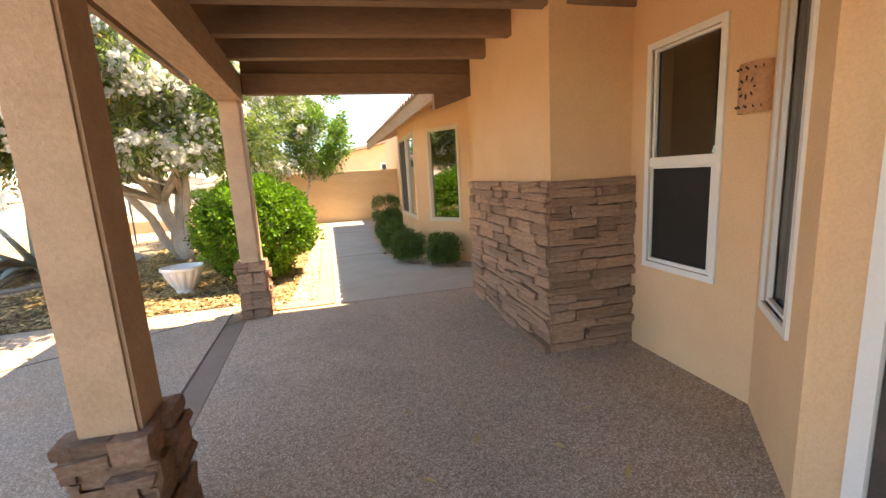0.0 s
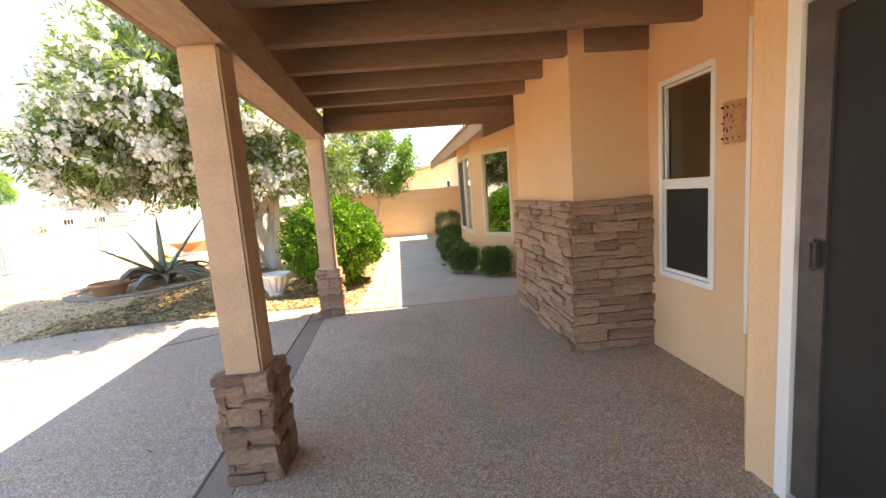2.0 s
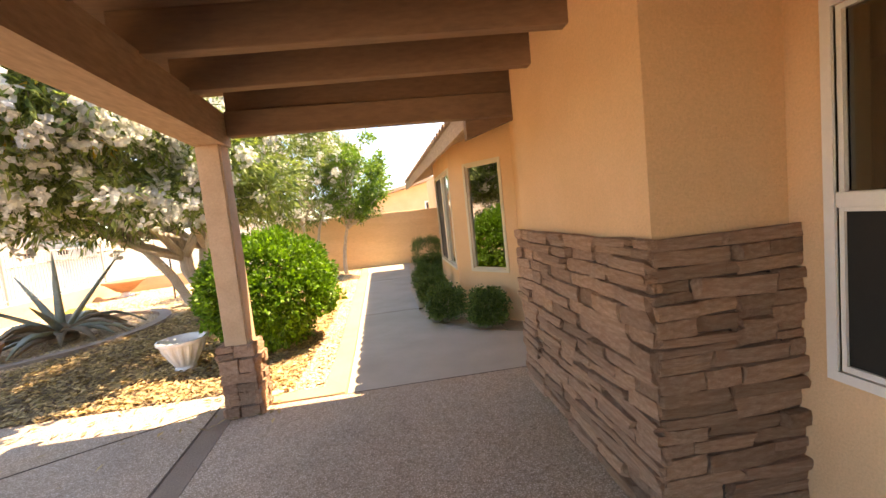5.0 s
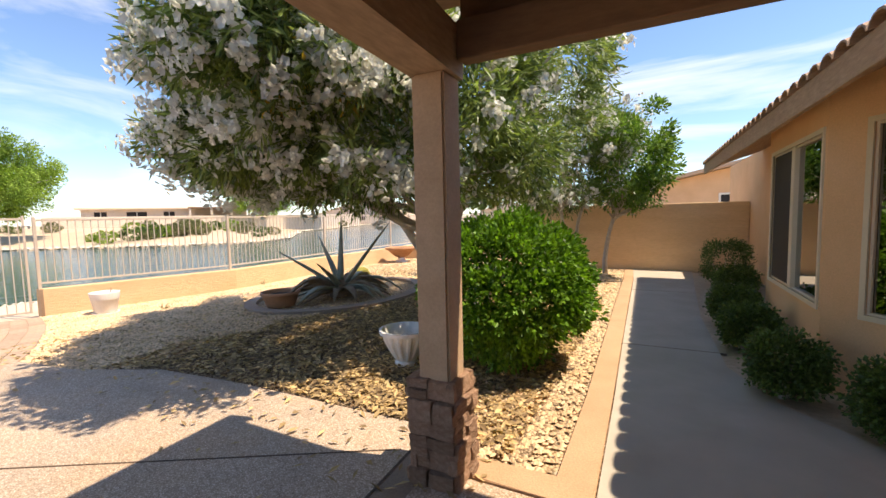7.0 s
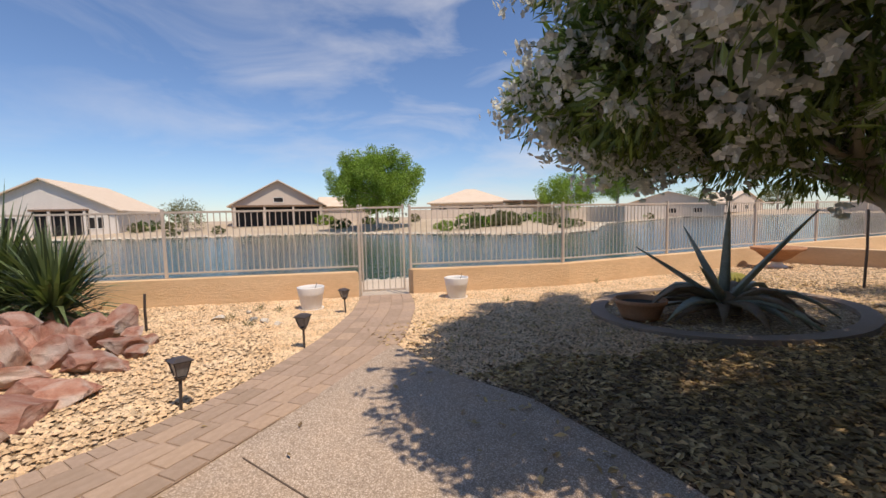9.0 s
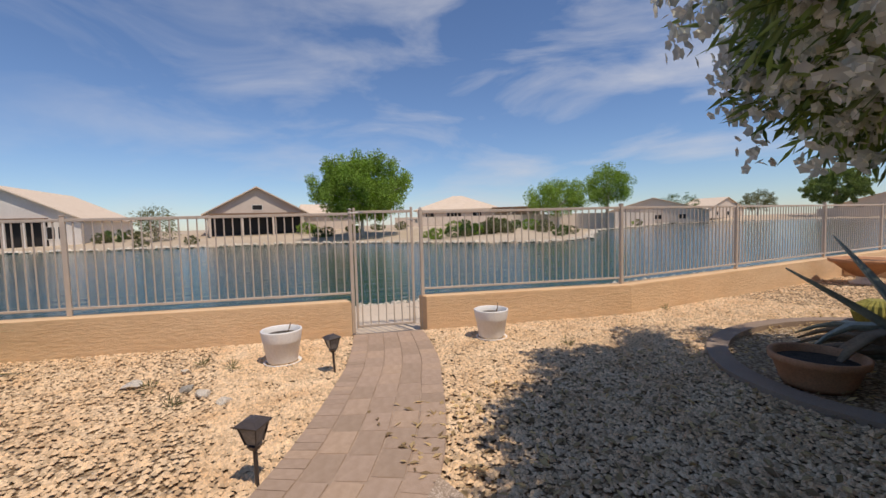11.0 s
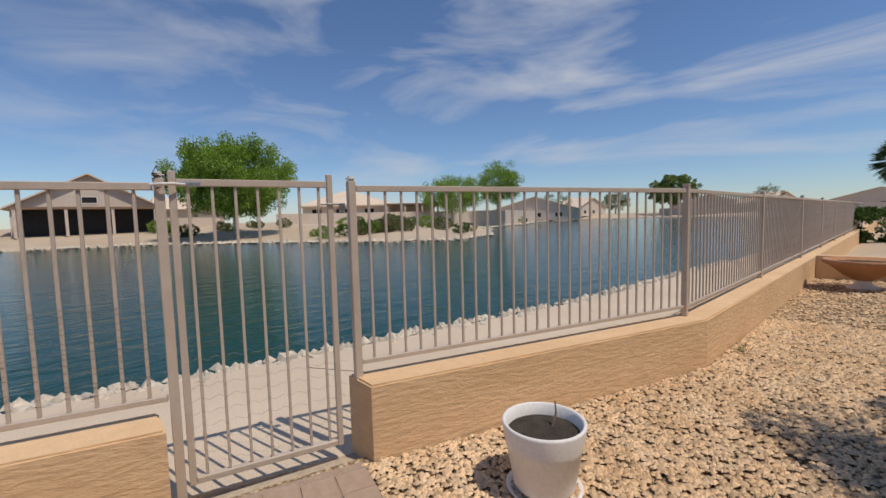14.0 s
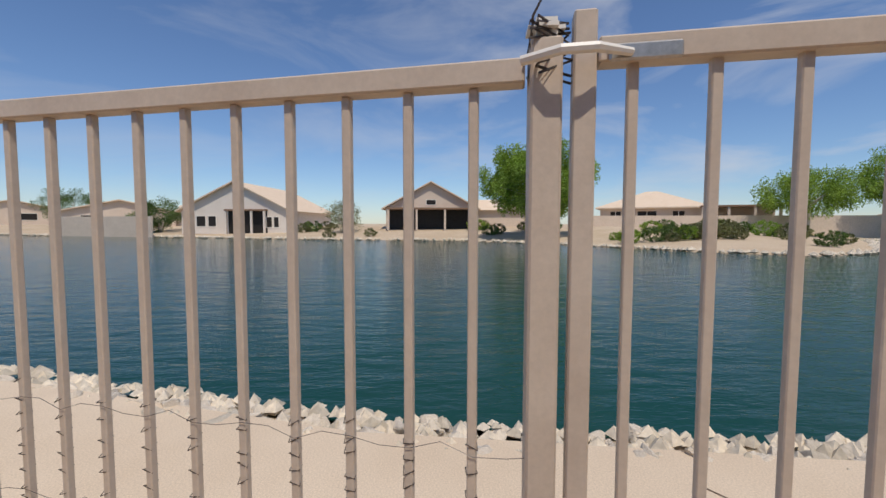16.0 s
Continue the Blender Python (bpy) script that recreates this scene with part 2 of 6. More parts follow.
def tube_into(bm, pts, radii, n=8, caps=True):
    """A round, tapering limb along points."""
    rings = []
    pts = [Vector(p) for p in pts]
    for i, p in enumerate(pts):
        d = (pts[min(i + 1, len(pts) - 1)] - pts[max(i - 1, 0)]).normalized()
        a = d.orthogonal().normalized() if abs(d.z) < 0.9 else Vector((1, 0, 0)).cross(d).normalized()
        b = d.cross(a).normalized()
        rings.append([bm.verts.new(p + (a * math.cos(6.28318 * k / n) + b * math.sin(6.28318 * k / n)) * radii[i]) for k in range(n)])
    for r0, r1 in zip(rings, rings[1:]):
        for k in range(n):
            bm.faces.new((r0[k], r0[(k + 1) % n], r1[(k + 1) % n], r1[k]))
    if caps:
        bm.faces.new(rings[0][::-1])
        bm.faces.new(rings[-1])


def tube(pts, radii, n=8):
    bm = bmesh.new()
    tube_into(bm, pts, radii, n)
    return bm


def lathe(profile, n=32):
    """A turned solid from (radius, z) pairs."""
    bm = bmesh.new()
    rings = [[bm.verts.new((r * math.cos(2 * math.pi * k / n), r * math.sin(2 * math.pi * k / n), z)) for k in range(n)] for r, z in profile]
    for r0, r1 in zip(rings, rings[1:]):
        for k in range(n):
            bm.faces.new((r0[k], r0[(k + 1) % n], r1[(k + 1) % n], r1[k]))
    bm.faces.new(rings[0][::-1])
    bm.faces.new(rings[-1])
    return bm


def wall_with_openings(p0, p1, thick, z0, z1, openings=(), inward=1):
    """A straight wall from p0 to p1 whose openings (s0, s1, z0, z1) go right through. Its outer face is the line itself."""
    bm = bmesh.new()
    d = Vector((p1[0] - p0[0], p1[1] - p0[1], 0))
    length = d.length
    d.normalize()
    nrm = Vector((-d.y, d.x, 0)) * inward
    ss = sorted({0.0, length, *[o[0] for o in openings], *[o[1] for o in openings]})
    zs = sorted({z0, z1, *[o[2] for o in openings], *[o[3] for o in openings]})

    def solid(i, j):
        if i < 0 or j < 0 or i >= len(ss) - 1 or j >= len(zs) - 1:
            return False
        s, z = (ss[i] + ss[i + 1]) / 2, (zs[j] + zs[j + 1]) / 2
        return not any(o[0] < s < o[1] and o[2] < z < o[3] for o in openings)

    cache = {}

    def v(i, j, k):
        if (i, j, k) not in cache:
            p = Vector((p0[0], p0[1], 0)) + d * ss[i] + nrm * (thick * k)
            cache[i, j, k] = bm.verts.new((p.x, p.y, zs[j]))
        return cache[i, j, k]

    for i in range(len(ss) - 1):
        for j in range(len(zs) - 1):
            if not solid(i, j):
                continue
            bm.faces.new((v(i, j, 0), v(i + 1, j, 0), v(i + 1, j + 1, 0), v(i, j + 1, 0)))
            bm.faces.new((v(i, j, 1), v(i, j + 1, 1), v(i + 1, j + 1, 1), v(i + 1, j, 1)))
            for di, dj, a, b in ((-1, 0, (i, j), (i, j + 1)), (1, 0, (i + 1, j), (i + 1, j + 1)), (0, -1, (i, j), (i + 1, j)), (0, 1, (i, j + 1), (i + 1, j + 1))):
                if not solid(i + di, j + dj):
                    bm.faces.new((v(*a, 0), v(*b, 0), v(*b, 1), v(*a, 1)))
    return bm


def along(p0, p1, s, off=0.0, inward=1):
    """The pose of a local frame on a wall's line: x along it, y into the wall, z up."""
    d = Vector((p1[0] - p0[0], p1[1] - p0[1], 0)).normalized()
    nrm = Vector((-d.y, d.x, 0)) * inward
    p = Vector((p0[0], p0[1], 0)) + d * s + nrm * off
    return Matrix(((d.x, nrm.x, 0, p.x), (d.y, nrm.y, 0, p.y), (0, 0, 1, 0), (0, 0, 0, 1)))


# ---- the lie of the land ----
LAKE = [(-28, -60), (-11.7, -1), (-10.3, 4.2), (-9.8, 7.4), (-9.2, 12), (-9.1, 22), (-10, 45), (-18, 90), (-36, 150), (-60, 165), (-88, 128), (-62, 80), (-48, 51), (-31, 33), (-28.5, 26), (-33, 21.5), (-41, 16.5), (-50, 8), (-52.5, -5), (-62, -32), (-72, -60)]
WATER_Z = -0.42


FENCE_Y, FENCE_X = [-60, 4.90, 5.885, 8.98, 60], [-24.6, -7.37, -7.14, -6.25, -7.3]


def fence_x(y):
    """The garden wall's line beside the lake."""
    return float(np.interp(y, FENCE_Y, FENCE_X))


def yard_z(x):
    return 0.0 if x > -2 else max(-0.15, 0.03 * (x + 2))


def lake_distance(x, y):
    """Metres to the shore, negative over the water (numpy arrays)."""
    inside, best = np.zeros(x.shape, bool), np.full(x.shape, 1e9)
    for (ax, ay), (bx, by) in zip(LAKE, LAKE[1:] + LAKE[:1]):
        t = np.clip(((x - ax) * (bx - ax) + (y - ay) * (by - ay)) / ((bx - ax) ** 2 + (by - ay) ** 2), 0, 1)
        best = np.minimum(best, np.hypot(x - ax - t * (bx - ax), y - ay - t * (by - ay)))
        cross = (ay > y) != (by > y)
        inside ^= cross & (x < (bx - ax) * (y - ay) / (by - ay + 1e-12) + ax)
    return np.where(inside, -best, best)


def land(x, y):
    d = lake_distance(x, y)
    fx = np.interp(y, FENCE_Y, FENCE_X)
    yard = np.where(x > -2, 0.0, np.maximum(-0.15, 0.03 * (x + 2))) - 0.03
    near = np.where(x > fx - 0.1, yard, -0.24 + np.clip(d - 0.7, -0.7, 0) * 0.5)
    far = WATER_Z + 0.05 + np.clip(d, 0, 16) * 0.085
    up = np.where((x < -24) | (y > 60), far, near)
    return np.where(d < 0, WATER_Z - 0.05 + np.maximum(d * 0.35, -1.6), up)


def axis_steps(lo, hi, fine, reach):
    v = list(np.arange(lo, hi + fine / 2, fine))
    step = fine
    while v[-1] < reach:
        step *= 1.22
        v.append(v[-1] + step)
    step = fine
    while v[0] > -reach:
        step *= 1.22
        v.insert(0, v[0] - step)
    return np.array(v)


gx, gy = axis_steps(-90, 8, 0.8, 2600), axis_steps(-45, 60, 0.8, 2600)
GX, GY = np.meshgrid(gx, gy, indexing="ij")
GZ = land(GX, GY)
nx, ny = len(gx), len(gy)
idx = np.arange(nx * ny).reshape(nx, ny)
quads = np.stack([idx[:-1, :-1], idx[1:, :-1], idx[1:, 1:], idx[:-1, 1:]], -1).reshape(-1, 4)
ground = raw("ground", np.stack([GX, GY, GZ], -1).reshape(-1, 3).tolist(), quads.tolist(), SAND, smooth=True)
tagged(ground, "pale tan desert ground sloping down to the lake", "ground", kind="structure")

water = part("water", prism(LAKE, WATER_Z - 0.02, WATER_Z), WATER)
tagged(water, "blue-green rippled lake water", "water", kind="structure")

# promenade between the garden wall and the shore stones
prom_in = [(fence_x(y) - 0.08, y) for y in (-40, 0, 4.86, 8.98, 12, 60)]
prom_out = [(-9.6, 60), (-8.55, 20), (-8.6, 12), (-9.2, 7.4), (-9.7, 4.2), (-10.75, 1), (-11.2, -1), (-21.5, -40)]
prom = part("pavement", prism(prom_in + prom_out, -0.30, -0.20, 0.01), PROM)
tagged(prom, "pale sandy concrete lakeside path", "pavement", kind="structure")

# ---- patio ----
path_left = [(-1.25, -1.6), (-1.5, 0.2), (-2.0, 1.62), (-2.7, 2.6), (-4.0, 3.55), (-5.3, 4.2), (-6.1, 4.52), (-7.22, 4.86)]
path_right = [(-0.35, -1.6), (-0.62, 0.5), (-1.27, 2.1), (-2.14, 3.13), (-3.5, 4.42), (-5.14, 5.22), (-5.95, 5.52), (-6.98, 5.8)]
patio = part("floor_patio", prism([(2.05, -6), (4.7, -6), (4.7, 4.66), (1.505, 4.66)], -0.15, 0.0), AGG)
tagged(patio, "speckled exposed-aggregate concrete patio floor", "floor", kind="structure")
slab = part("floor_slab", prism(path_right[:5] + [(-3.2, 4.48), (-2.6, 4.56), (-1.7, 4.95), (-0.6, 5.05), (1.295, 5.08), (1.49, 1.12), (1.84, -6), (-0.35, -6)], -0.15, -0.004), AGG)
tagged(slab, "sunlit exposed-aggregate concrete slab beside the patio", "floor", kind="structure")
strip = part("floor_strip", prism([(1.846, -6), (2.044, -6), (1.50, 4.66), (1.50, 5.08), (1.30, 5.08), (1.496, 1.12)], -0.15, -0.001), STRIP)
tagged(strip, "smooth brown concrete strip between the patio posts", "floor", kind="structure")
walk_l = [(2.41, 4.67), (2.38, 6.0), (2.33, 7.6), (2.25, 10.5), (2.2, 12.5), (2.1, 14.28)]
walk_r = [(3.4, 14.28), (3.3, 12), (3.2, 9.3), (3.25, 7.2), (3.5, 6.45), (3.9, 5.98), (4.6, 5.55), (4.7, 4.67)]
walkway = part("pavement_walk", prism(walk_l + walk_r, -0.15, 0.0), CONCRETE)
tagged(walkway, "grey concrete garden walk along the house", "pavement", kind="structure")
curb = part("kerb", prism([(1.51, 4.67), (2.2, 4.67), (2.40, 4.67), (2.37, 6.0), (2.32, 7.6), (2.24, 10.5), (2.19, 12.5), (2.1, 14.2), (1.92, 14.2), (2.0, 12.5), (2.05, 10.5), (2.13, 7.6), (2.18, 6.0), (2.2, 4.86), (1.51, 4.86)], -0.15, 0.012, 0.01), CURB)
tagged(curb, "terracotta-coloured concrete edging beside the walk", "kerb", kind="structure")


# ---- house ----
SL, EAVE0, EAVE1 = 0.33, (3.72, 4.90), (3.50, 13.2)


def eave_x(y):
    return EAVE0[0] + (y - EAVE0[1]) * (EAVE1[0] - EAVE0[0]) / (EAVE1[1] - EAVE0[1])


def house_wall(name, p0, p1, openings=(), z1=2.75, label="tan stucco house wall", inward=-1, under_roof=False):
    bm = wall_with_openings(p0, p1, 0.16, 0.0 - 0.1, z1, openings, inward)
    if under_roof:
        for v in bm.verts:
            if v.co.z > z1 - 0.001:
                v.co.z = 2.345 + (v.co.x - eave_x(v.co.y)) * SL
    return tagged(part(name, bm, STUCCO), label, "wall", kind="structure")


# seen from the patio each wall runs away from the camera; its inside is to the right
WIN_P0, WIN_P1 = (4.67, 1.68), (4.67, 2.72)
house_wall("wall_window", WIN_P0, WIN_P1, [(0.295, 0.82, 0.67, 2.085)])
DG0, DG1 = (4.16, 1.07), (4.67, 1.68)
house_wall("wall_diagonal", DG0, DG1, [(0.245, 0.645, 0.65, 2.06)])
house_wall("wall_slider", (4.18, -6), (4.18, 1.06), [(4.5, 6.92, -0.1, 2.07)])
house_wall("wall_column_near", (4.67, 2.70), (4.02, 2.70), inward=-1)
house_wall("wall_column_side", (4.02, 2.86), (4.02, 4.26))
house_wall("wall_column_far", (4.02, 4.42), (4.52, 4.42))
house_wall("wall_east", (4.52, 4.42), (4.51, 6.13), z1=2.36, under_roof=True)
BD0, BD1 = (4.51, 6.13), (3.85, 7.05)
house_wall("wall_bay_near", BD0, BD1, [(0.23, 0.81, 0.65, 2.06)], z1=2.36, under_roof=True)
BF0, BF1 = (3.85, 7.05), (3.85, 9.0)
house_wall("wall_bay_front", BF0, BF1, [(0.09, 1.76, 0.65, 2.06)], z1=2.36, under_roof=True)
house_wall("wall_bay_far", (3.85, 9.0), (4.51, 9.9), z1=2.36, under_roof=True)
house_wall("wall_north", (4.51, 9.9), (4.51, 17.5), z1=2.36, under_roof=True)
# added closed shell behind the windows, its dark colour standing for unlit rooms
tagged(part("wall_interior", box(7.4, -6, -0.1, 7.5, 17.5, 2.6), SHADE), "inner house wall, coloured dark for the dim rooms", "wall", kind="structure")
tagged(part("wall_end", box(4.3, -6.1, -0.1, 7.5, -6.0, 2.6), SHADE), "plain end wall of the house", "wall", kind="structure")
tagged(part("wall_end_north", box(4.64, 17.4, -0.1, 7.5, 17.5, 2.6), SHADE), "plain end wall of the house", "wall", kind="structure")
tagged(part("floor_house", box(4.2, -6, -0.12, 7.5, 17.5, -0.02), SHADE), "house floor, coloured dark for the dim rooms", "floor", kind="structure")
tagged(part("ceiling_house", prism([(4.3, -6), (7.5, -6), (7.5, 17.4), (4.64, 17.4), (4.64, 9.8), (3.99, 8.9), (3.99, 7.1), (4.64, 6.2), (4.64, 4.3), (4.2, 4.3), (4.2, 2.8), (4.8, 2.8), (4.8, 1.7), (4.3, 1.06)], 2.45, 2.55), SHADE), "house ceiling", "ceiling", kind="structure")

# ---- patio roof ----
roof_deck = part("ceiling_patio", prism([(1.78, -6), (4.9, -6), (4.9, 4.90), (1.215, 4.90)], 2.64, 2.72), WOOD)
tagged(roof_deck, "brown painted patio roof boards", "ceiling", kind="structure")
fascia = part("trim_fascia", prism([(1.74, -6), (1.78, -6), (1.215, 4.94), (1.175, 4.94)], 2.40, 2.74), WOOD)
tagged(fascia, "brown painted fascia board", "trim", kind="structure")
beam = part("beam", prism([(2.05, -6), (2.28, -6), (1.72, 4.76), (1.49, 4.76)], 2.18, 2.44), BEAM)
tagged(beam, "tan stuccoed patio beam on posts", "beam", kind="structure")
end_bm = box(1.73, 4.66, 2.25, 4.72, 4.76, 2.45, 0.006)
box_into(end_bm, 1.73, 4.715, 2.451, 4.72, 4.76, 2.64)
end_beam = part("beam_end", end_bm, WOOD)
tagged(end_beam, "brown painted end beam of the patio roof", "beam", kind="structure")
corner_board = part("trim_corner", prism([(3.70, 4.765), (4.50, 4.765), (4.50, 4.88), (3.70, 4.88)], lambda x, y: 2.09 + (x - 3.70) * 0.34, 2.64), WOOD)
tagged(corner_board, "brown painted board where patio roof meets house roof", "trim", kind="structure")
raf = part("rafter", box(-1.2, -0.045, 2.42, 1.85, 0.045, 2.64, 0.005), WOOD)
tagged(raf, "brown painted wooden rafter under the patio roof", "rafter", "patio rafters")
raf.location, raf.rotation_euler = (2.85, 4.02, 0), (0, 0, -0.05)
for k in range(1, 17):
    copy_thing(raf, pose(2.85, 4.02 - 0.605 * k, 0, 0, 0, -2.86))


# ---- more materials ----
def leaf_mat(name, dark, light, gloss=0.45, through_light=0.35, glow=(1.5, 1.6, 0.7)):
    m, nt, b = material(name, gloss, 0, 0.35)
    src = nt.nodes.new("ShaderNodeNewGeometry").outputs["Random Per Island"]
    col = ramp(nt, src, [(0.0, dark), (0.7, light), (1.0, tuple(min(1, c * 1.5) for c in light))])
    big = noise_node(nt, 1.3, 3)
    col = mix(nt, 1.0, col, ramp(nt, big.outputs["Fac"], [(0.3, (0.7, 0.7, 0.7)), (0.7, (1.15, 1.15, 1.1))]), "MULTIPLY")
    nt.links.new(col, b.inputs["Base Color"])
    tr, mx = nt.nodes.new("ShaderNodeBsdfTranslucent"), nt.nodes.new("ShaderNodeMixShader")
    nt.links.new(mix(nt, 1.0, col, glow, "MULTIPLY"), tr.inputs["Color"])
    mx.inputs[0].default_value = through_light
    nt.links.new(b.outputs[0], mx.inputs[1])
    nt.links.new(tr.outputs[0], mx.inputs[2])
    nt.links.new(mx.outputs[0], nt.nodes["Material Output"].inputs[0])
    return m


def pebble_ground(name, cell, tones, big_scale=0.8):
    m, nt, b = material(name, 0.92, 0, 0.2)
    t, v = nt.nodes.new("ShaderNodeTexCoord"), nt.nodes.new("ShaderNodeTexVoronoi")
    v.inputs["Scale"].default_value = cell
    nt.links.new(t.outputs["Object"], v.inputs["Vector"])
    sep = nt.nodes.new("ShaderNodeSeparateColor")
    nt.links.new(v.outputs["Color"], sep.inputs[0])
    col = ramp(nt, sep.outputs[0], [(i / (len(tones) - 1), c) for i, c in enumerate(tones)])
    col = mix(nt, 1.0, col, ramp(nt, v.outputs["Distance"], [(0.3, (1, 1, 1)), (0.7, (0.42, 0.38, 0.34))]), "MULTIPLY")
    n = noise_node(nt, big_scale, 5)
    col = mix(nt, 1.0, col, ramp(nt, n.outputs["Fac"], [(0.3, (0.82, 0.80, 0.78)), (0.7, (1.12, 1.1, 1.06))]), "MULTIPLY")
    nt.links.new(col, b.inputs["Base Color"])
    bump(nt, b, v.outputs["Distance"], 0.9, 0.02)
    b.inputs["Normal"].links[0].from_node.invert = True
    return m


OLEANDER = leaf_mat("oleander_leaf", (0.075, 0.115, 0.038), (0.22, 0.28, 0.105))
BUSH = leaf_mat("privet_leaf", (0.045, 0.11, 0.012), (0.14, 0.27, 0.03), 0.35)
DARK_BUSH = leaf_mat("boxwood_leaf", (0.045, 0.085, 0.02), (0.11, 0.175, 0.045), 0.4, 0.2)
CITRUS = leaf_mat("bright_leaf", (0.06, 0.13, 0.02), (0.16, 0.27, 0.05))
MESQUITE = leaf_mat("feathery_leaf", (0.14, 0.22, 0.035), (0.27, 0.38, 0.08), 0.6)
SCRUB = leaf_mat("dry_scrub_leaf", (0.10, 0.11, 0.05), (0.22, 0.22, 0.11), 0.7, 0.2)
LITTER = leaf_mat("dead_leaf", (0.20, 0.13, 0.07), (0.54, 0.38, 0.19), 0.8, 0.15)
YELLOW = leaf_mat("yellowed_leaf", (0.38, 0.24, 0.04), (0.62, 0.42, 0.08), 0.6, 0.3)
PETAL = leaf_mat("white_petal", (0.58, 0.58, 0.55), (0.62, 0.62, 0.60), 0.7, 0.42, (1.4, 1.4, 1.3))
BARK = rough_mat("pale_bark", (0.50, 0.43, 0.35), (0.68, 0.61, 0.53), 6, 50, 0.9, 0.8, 0.01, 0.2, (1, 1, 0.3))
AGAVE = rough_mat("agave_leaf", (0.21, 0.235, 0.185), (0.34, 0.355, 0.28), 4, 40, 0.55, 0.2, 0.003, 0.35, c3=(0.33, 0.31, 0.18))
DRY = rough_mat("dry_agave_leaf", (0.20, 0.14, 0.09), (0.33, 0.24, 0.15), 5, 50, 0.85)
YUCCA = leaf_mat("yucca_leaf", (0.05, 0.075, 0.03), (0.13, 0.17, 0.07), 0.5, 0.15)
RED_ROCK = rough_mat("red_sandstone", (0.42, 0.17, 0.11), (0.60, 0.36, 0.27), 2.2, 26, 0.9, 0.8, 0.02, 0.2, random_amount=0.3, c3=(0.66, 0.54, 0.46))
PALE_ROCK = rough_mat("pale_shore_rock", (0.66, 0.57, 0.46), (0.84, 0.76, 0.65), 3, 20, 0.9, 0.7, 0.02, 0.2, random_amount=0.2)
PALE_RUBBLE = rough_mat("pale_rubble", (0.60, 0.52, 0.41), (0.78, 0.70, 0.58), 3, 20, 0.9, 0.7, 0.02, 0.2, random_amount=0.25, island=True)
GREY_ROCK = rough_mat("grey_river_stone", (0.30, 0.27, 0.22), (0.46, 0.42, 0.35), 5, 40, 0.7, 0.2, 0.005)
POT_WHITE = rough_mat("white_glazed_pot", (0.84, 0.80, 0.74), (0.90, 0.87, 0.82), 3, 50, 0.5, 0.12, 0.002, 0.4, c3=(0.78, 0.72, 0.64), contrast=0.12)
TERRACOTTA = rough_mat("terracotta", (0.46, 0.22, 0.11), (0.58, 0.31, 0.17), 4, 50, 0.85, 0.3, 0.004)
SOIL = rough_mat("potting_soil", (0.05, 0.04, 0.03), (0.10, 0.08, 0.06), 12, 60, 0.95, 0.9, 0.02)
CACTUS = rough_mat("golden_cactus", (0.30, 0.28, 0.07), (0.44, 0.38, 0.10), 12, 60, 0.8, 0.8, 0.02)
LAMP_GLASS = rough_mat("smoked_lantern_glass", (0.16, 0.15, 0.14), (0.22, 0.21, 0.20), 6, 40, 0.2, 0.05, 0.001, 0.6)
STEEL = rough_mat("bare_steel", (0.45, 0.44, 0.42), (0.55, 0.54, 0.52), 8, 80, 0.35, 0.1, 0.001, 0.5, metal=0.8)
YARD = pebble_ground("gravel_bed", 34, [(0.36, 0.245, 0.14), (0.54, 0.395, 0.24), (0.62, 0.475, 0.305), (0.74, 0.595, 0.42)])
LITTER_BED = pebble_ground("leafy_soil", 55, [(0.22, 0.155, 0.10), (0.35, 0.25, 0.16), (0.45, 0.33, 0.215), (0.56, 0.43, 0.285)])
# near-black colour standing in for shade inside openings and under patio covers
BLACK = rough_mat("opening_shade", (0.02, 0.018, 0.016), (0.035, 0.03, 0.028), 3, 30, 0.5)

rng = np.random.default_rng(5)


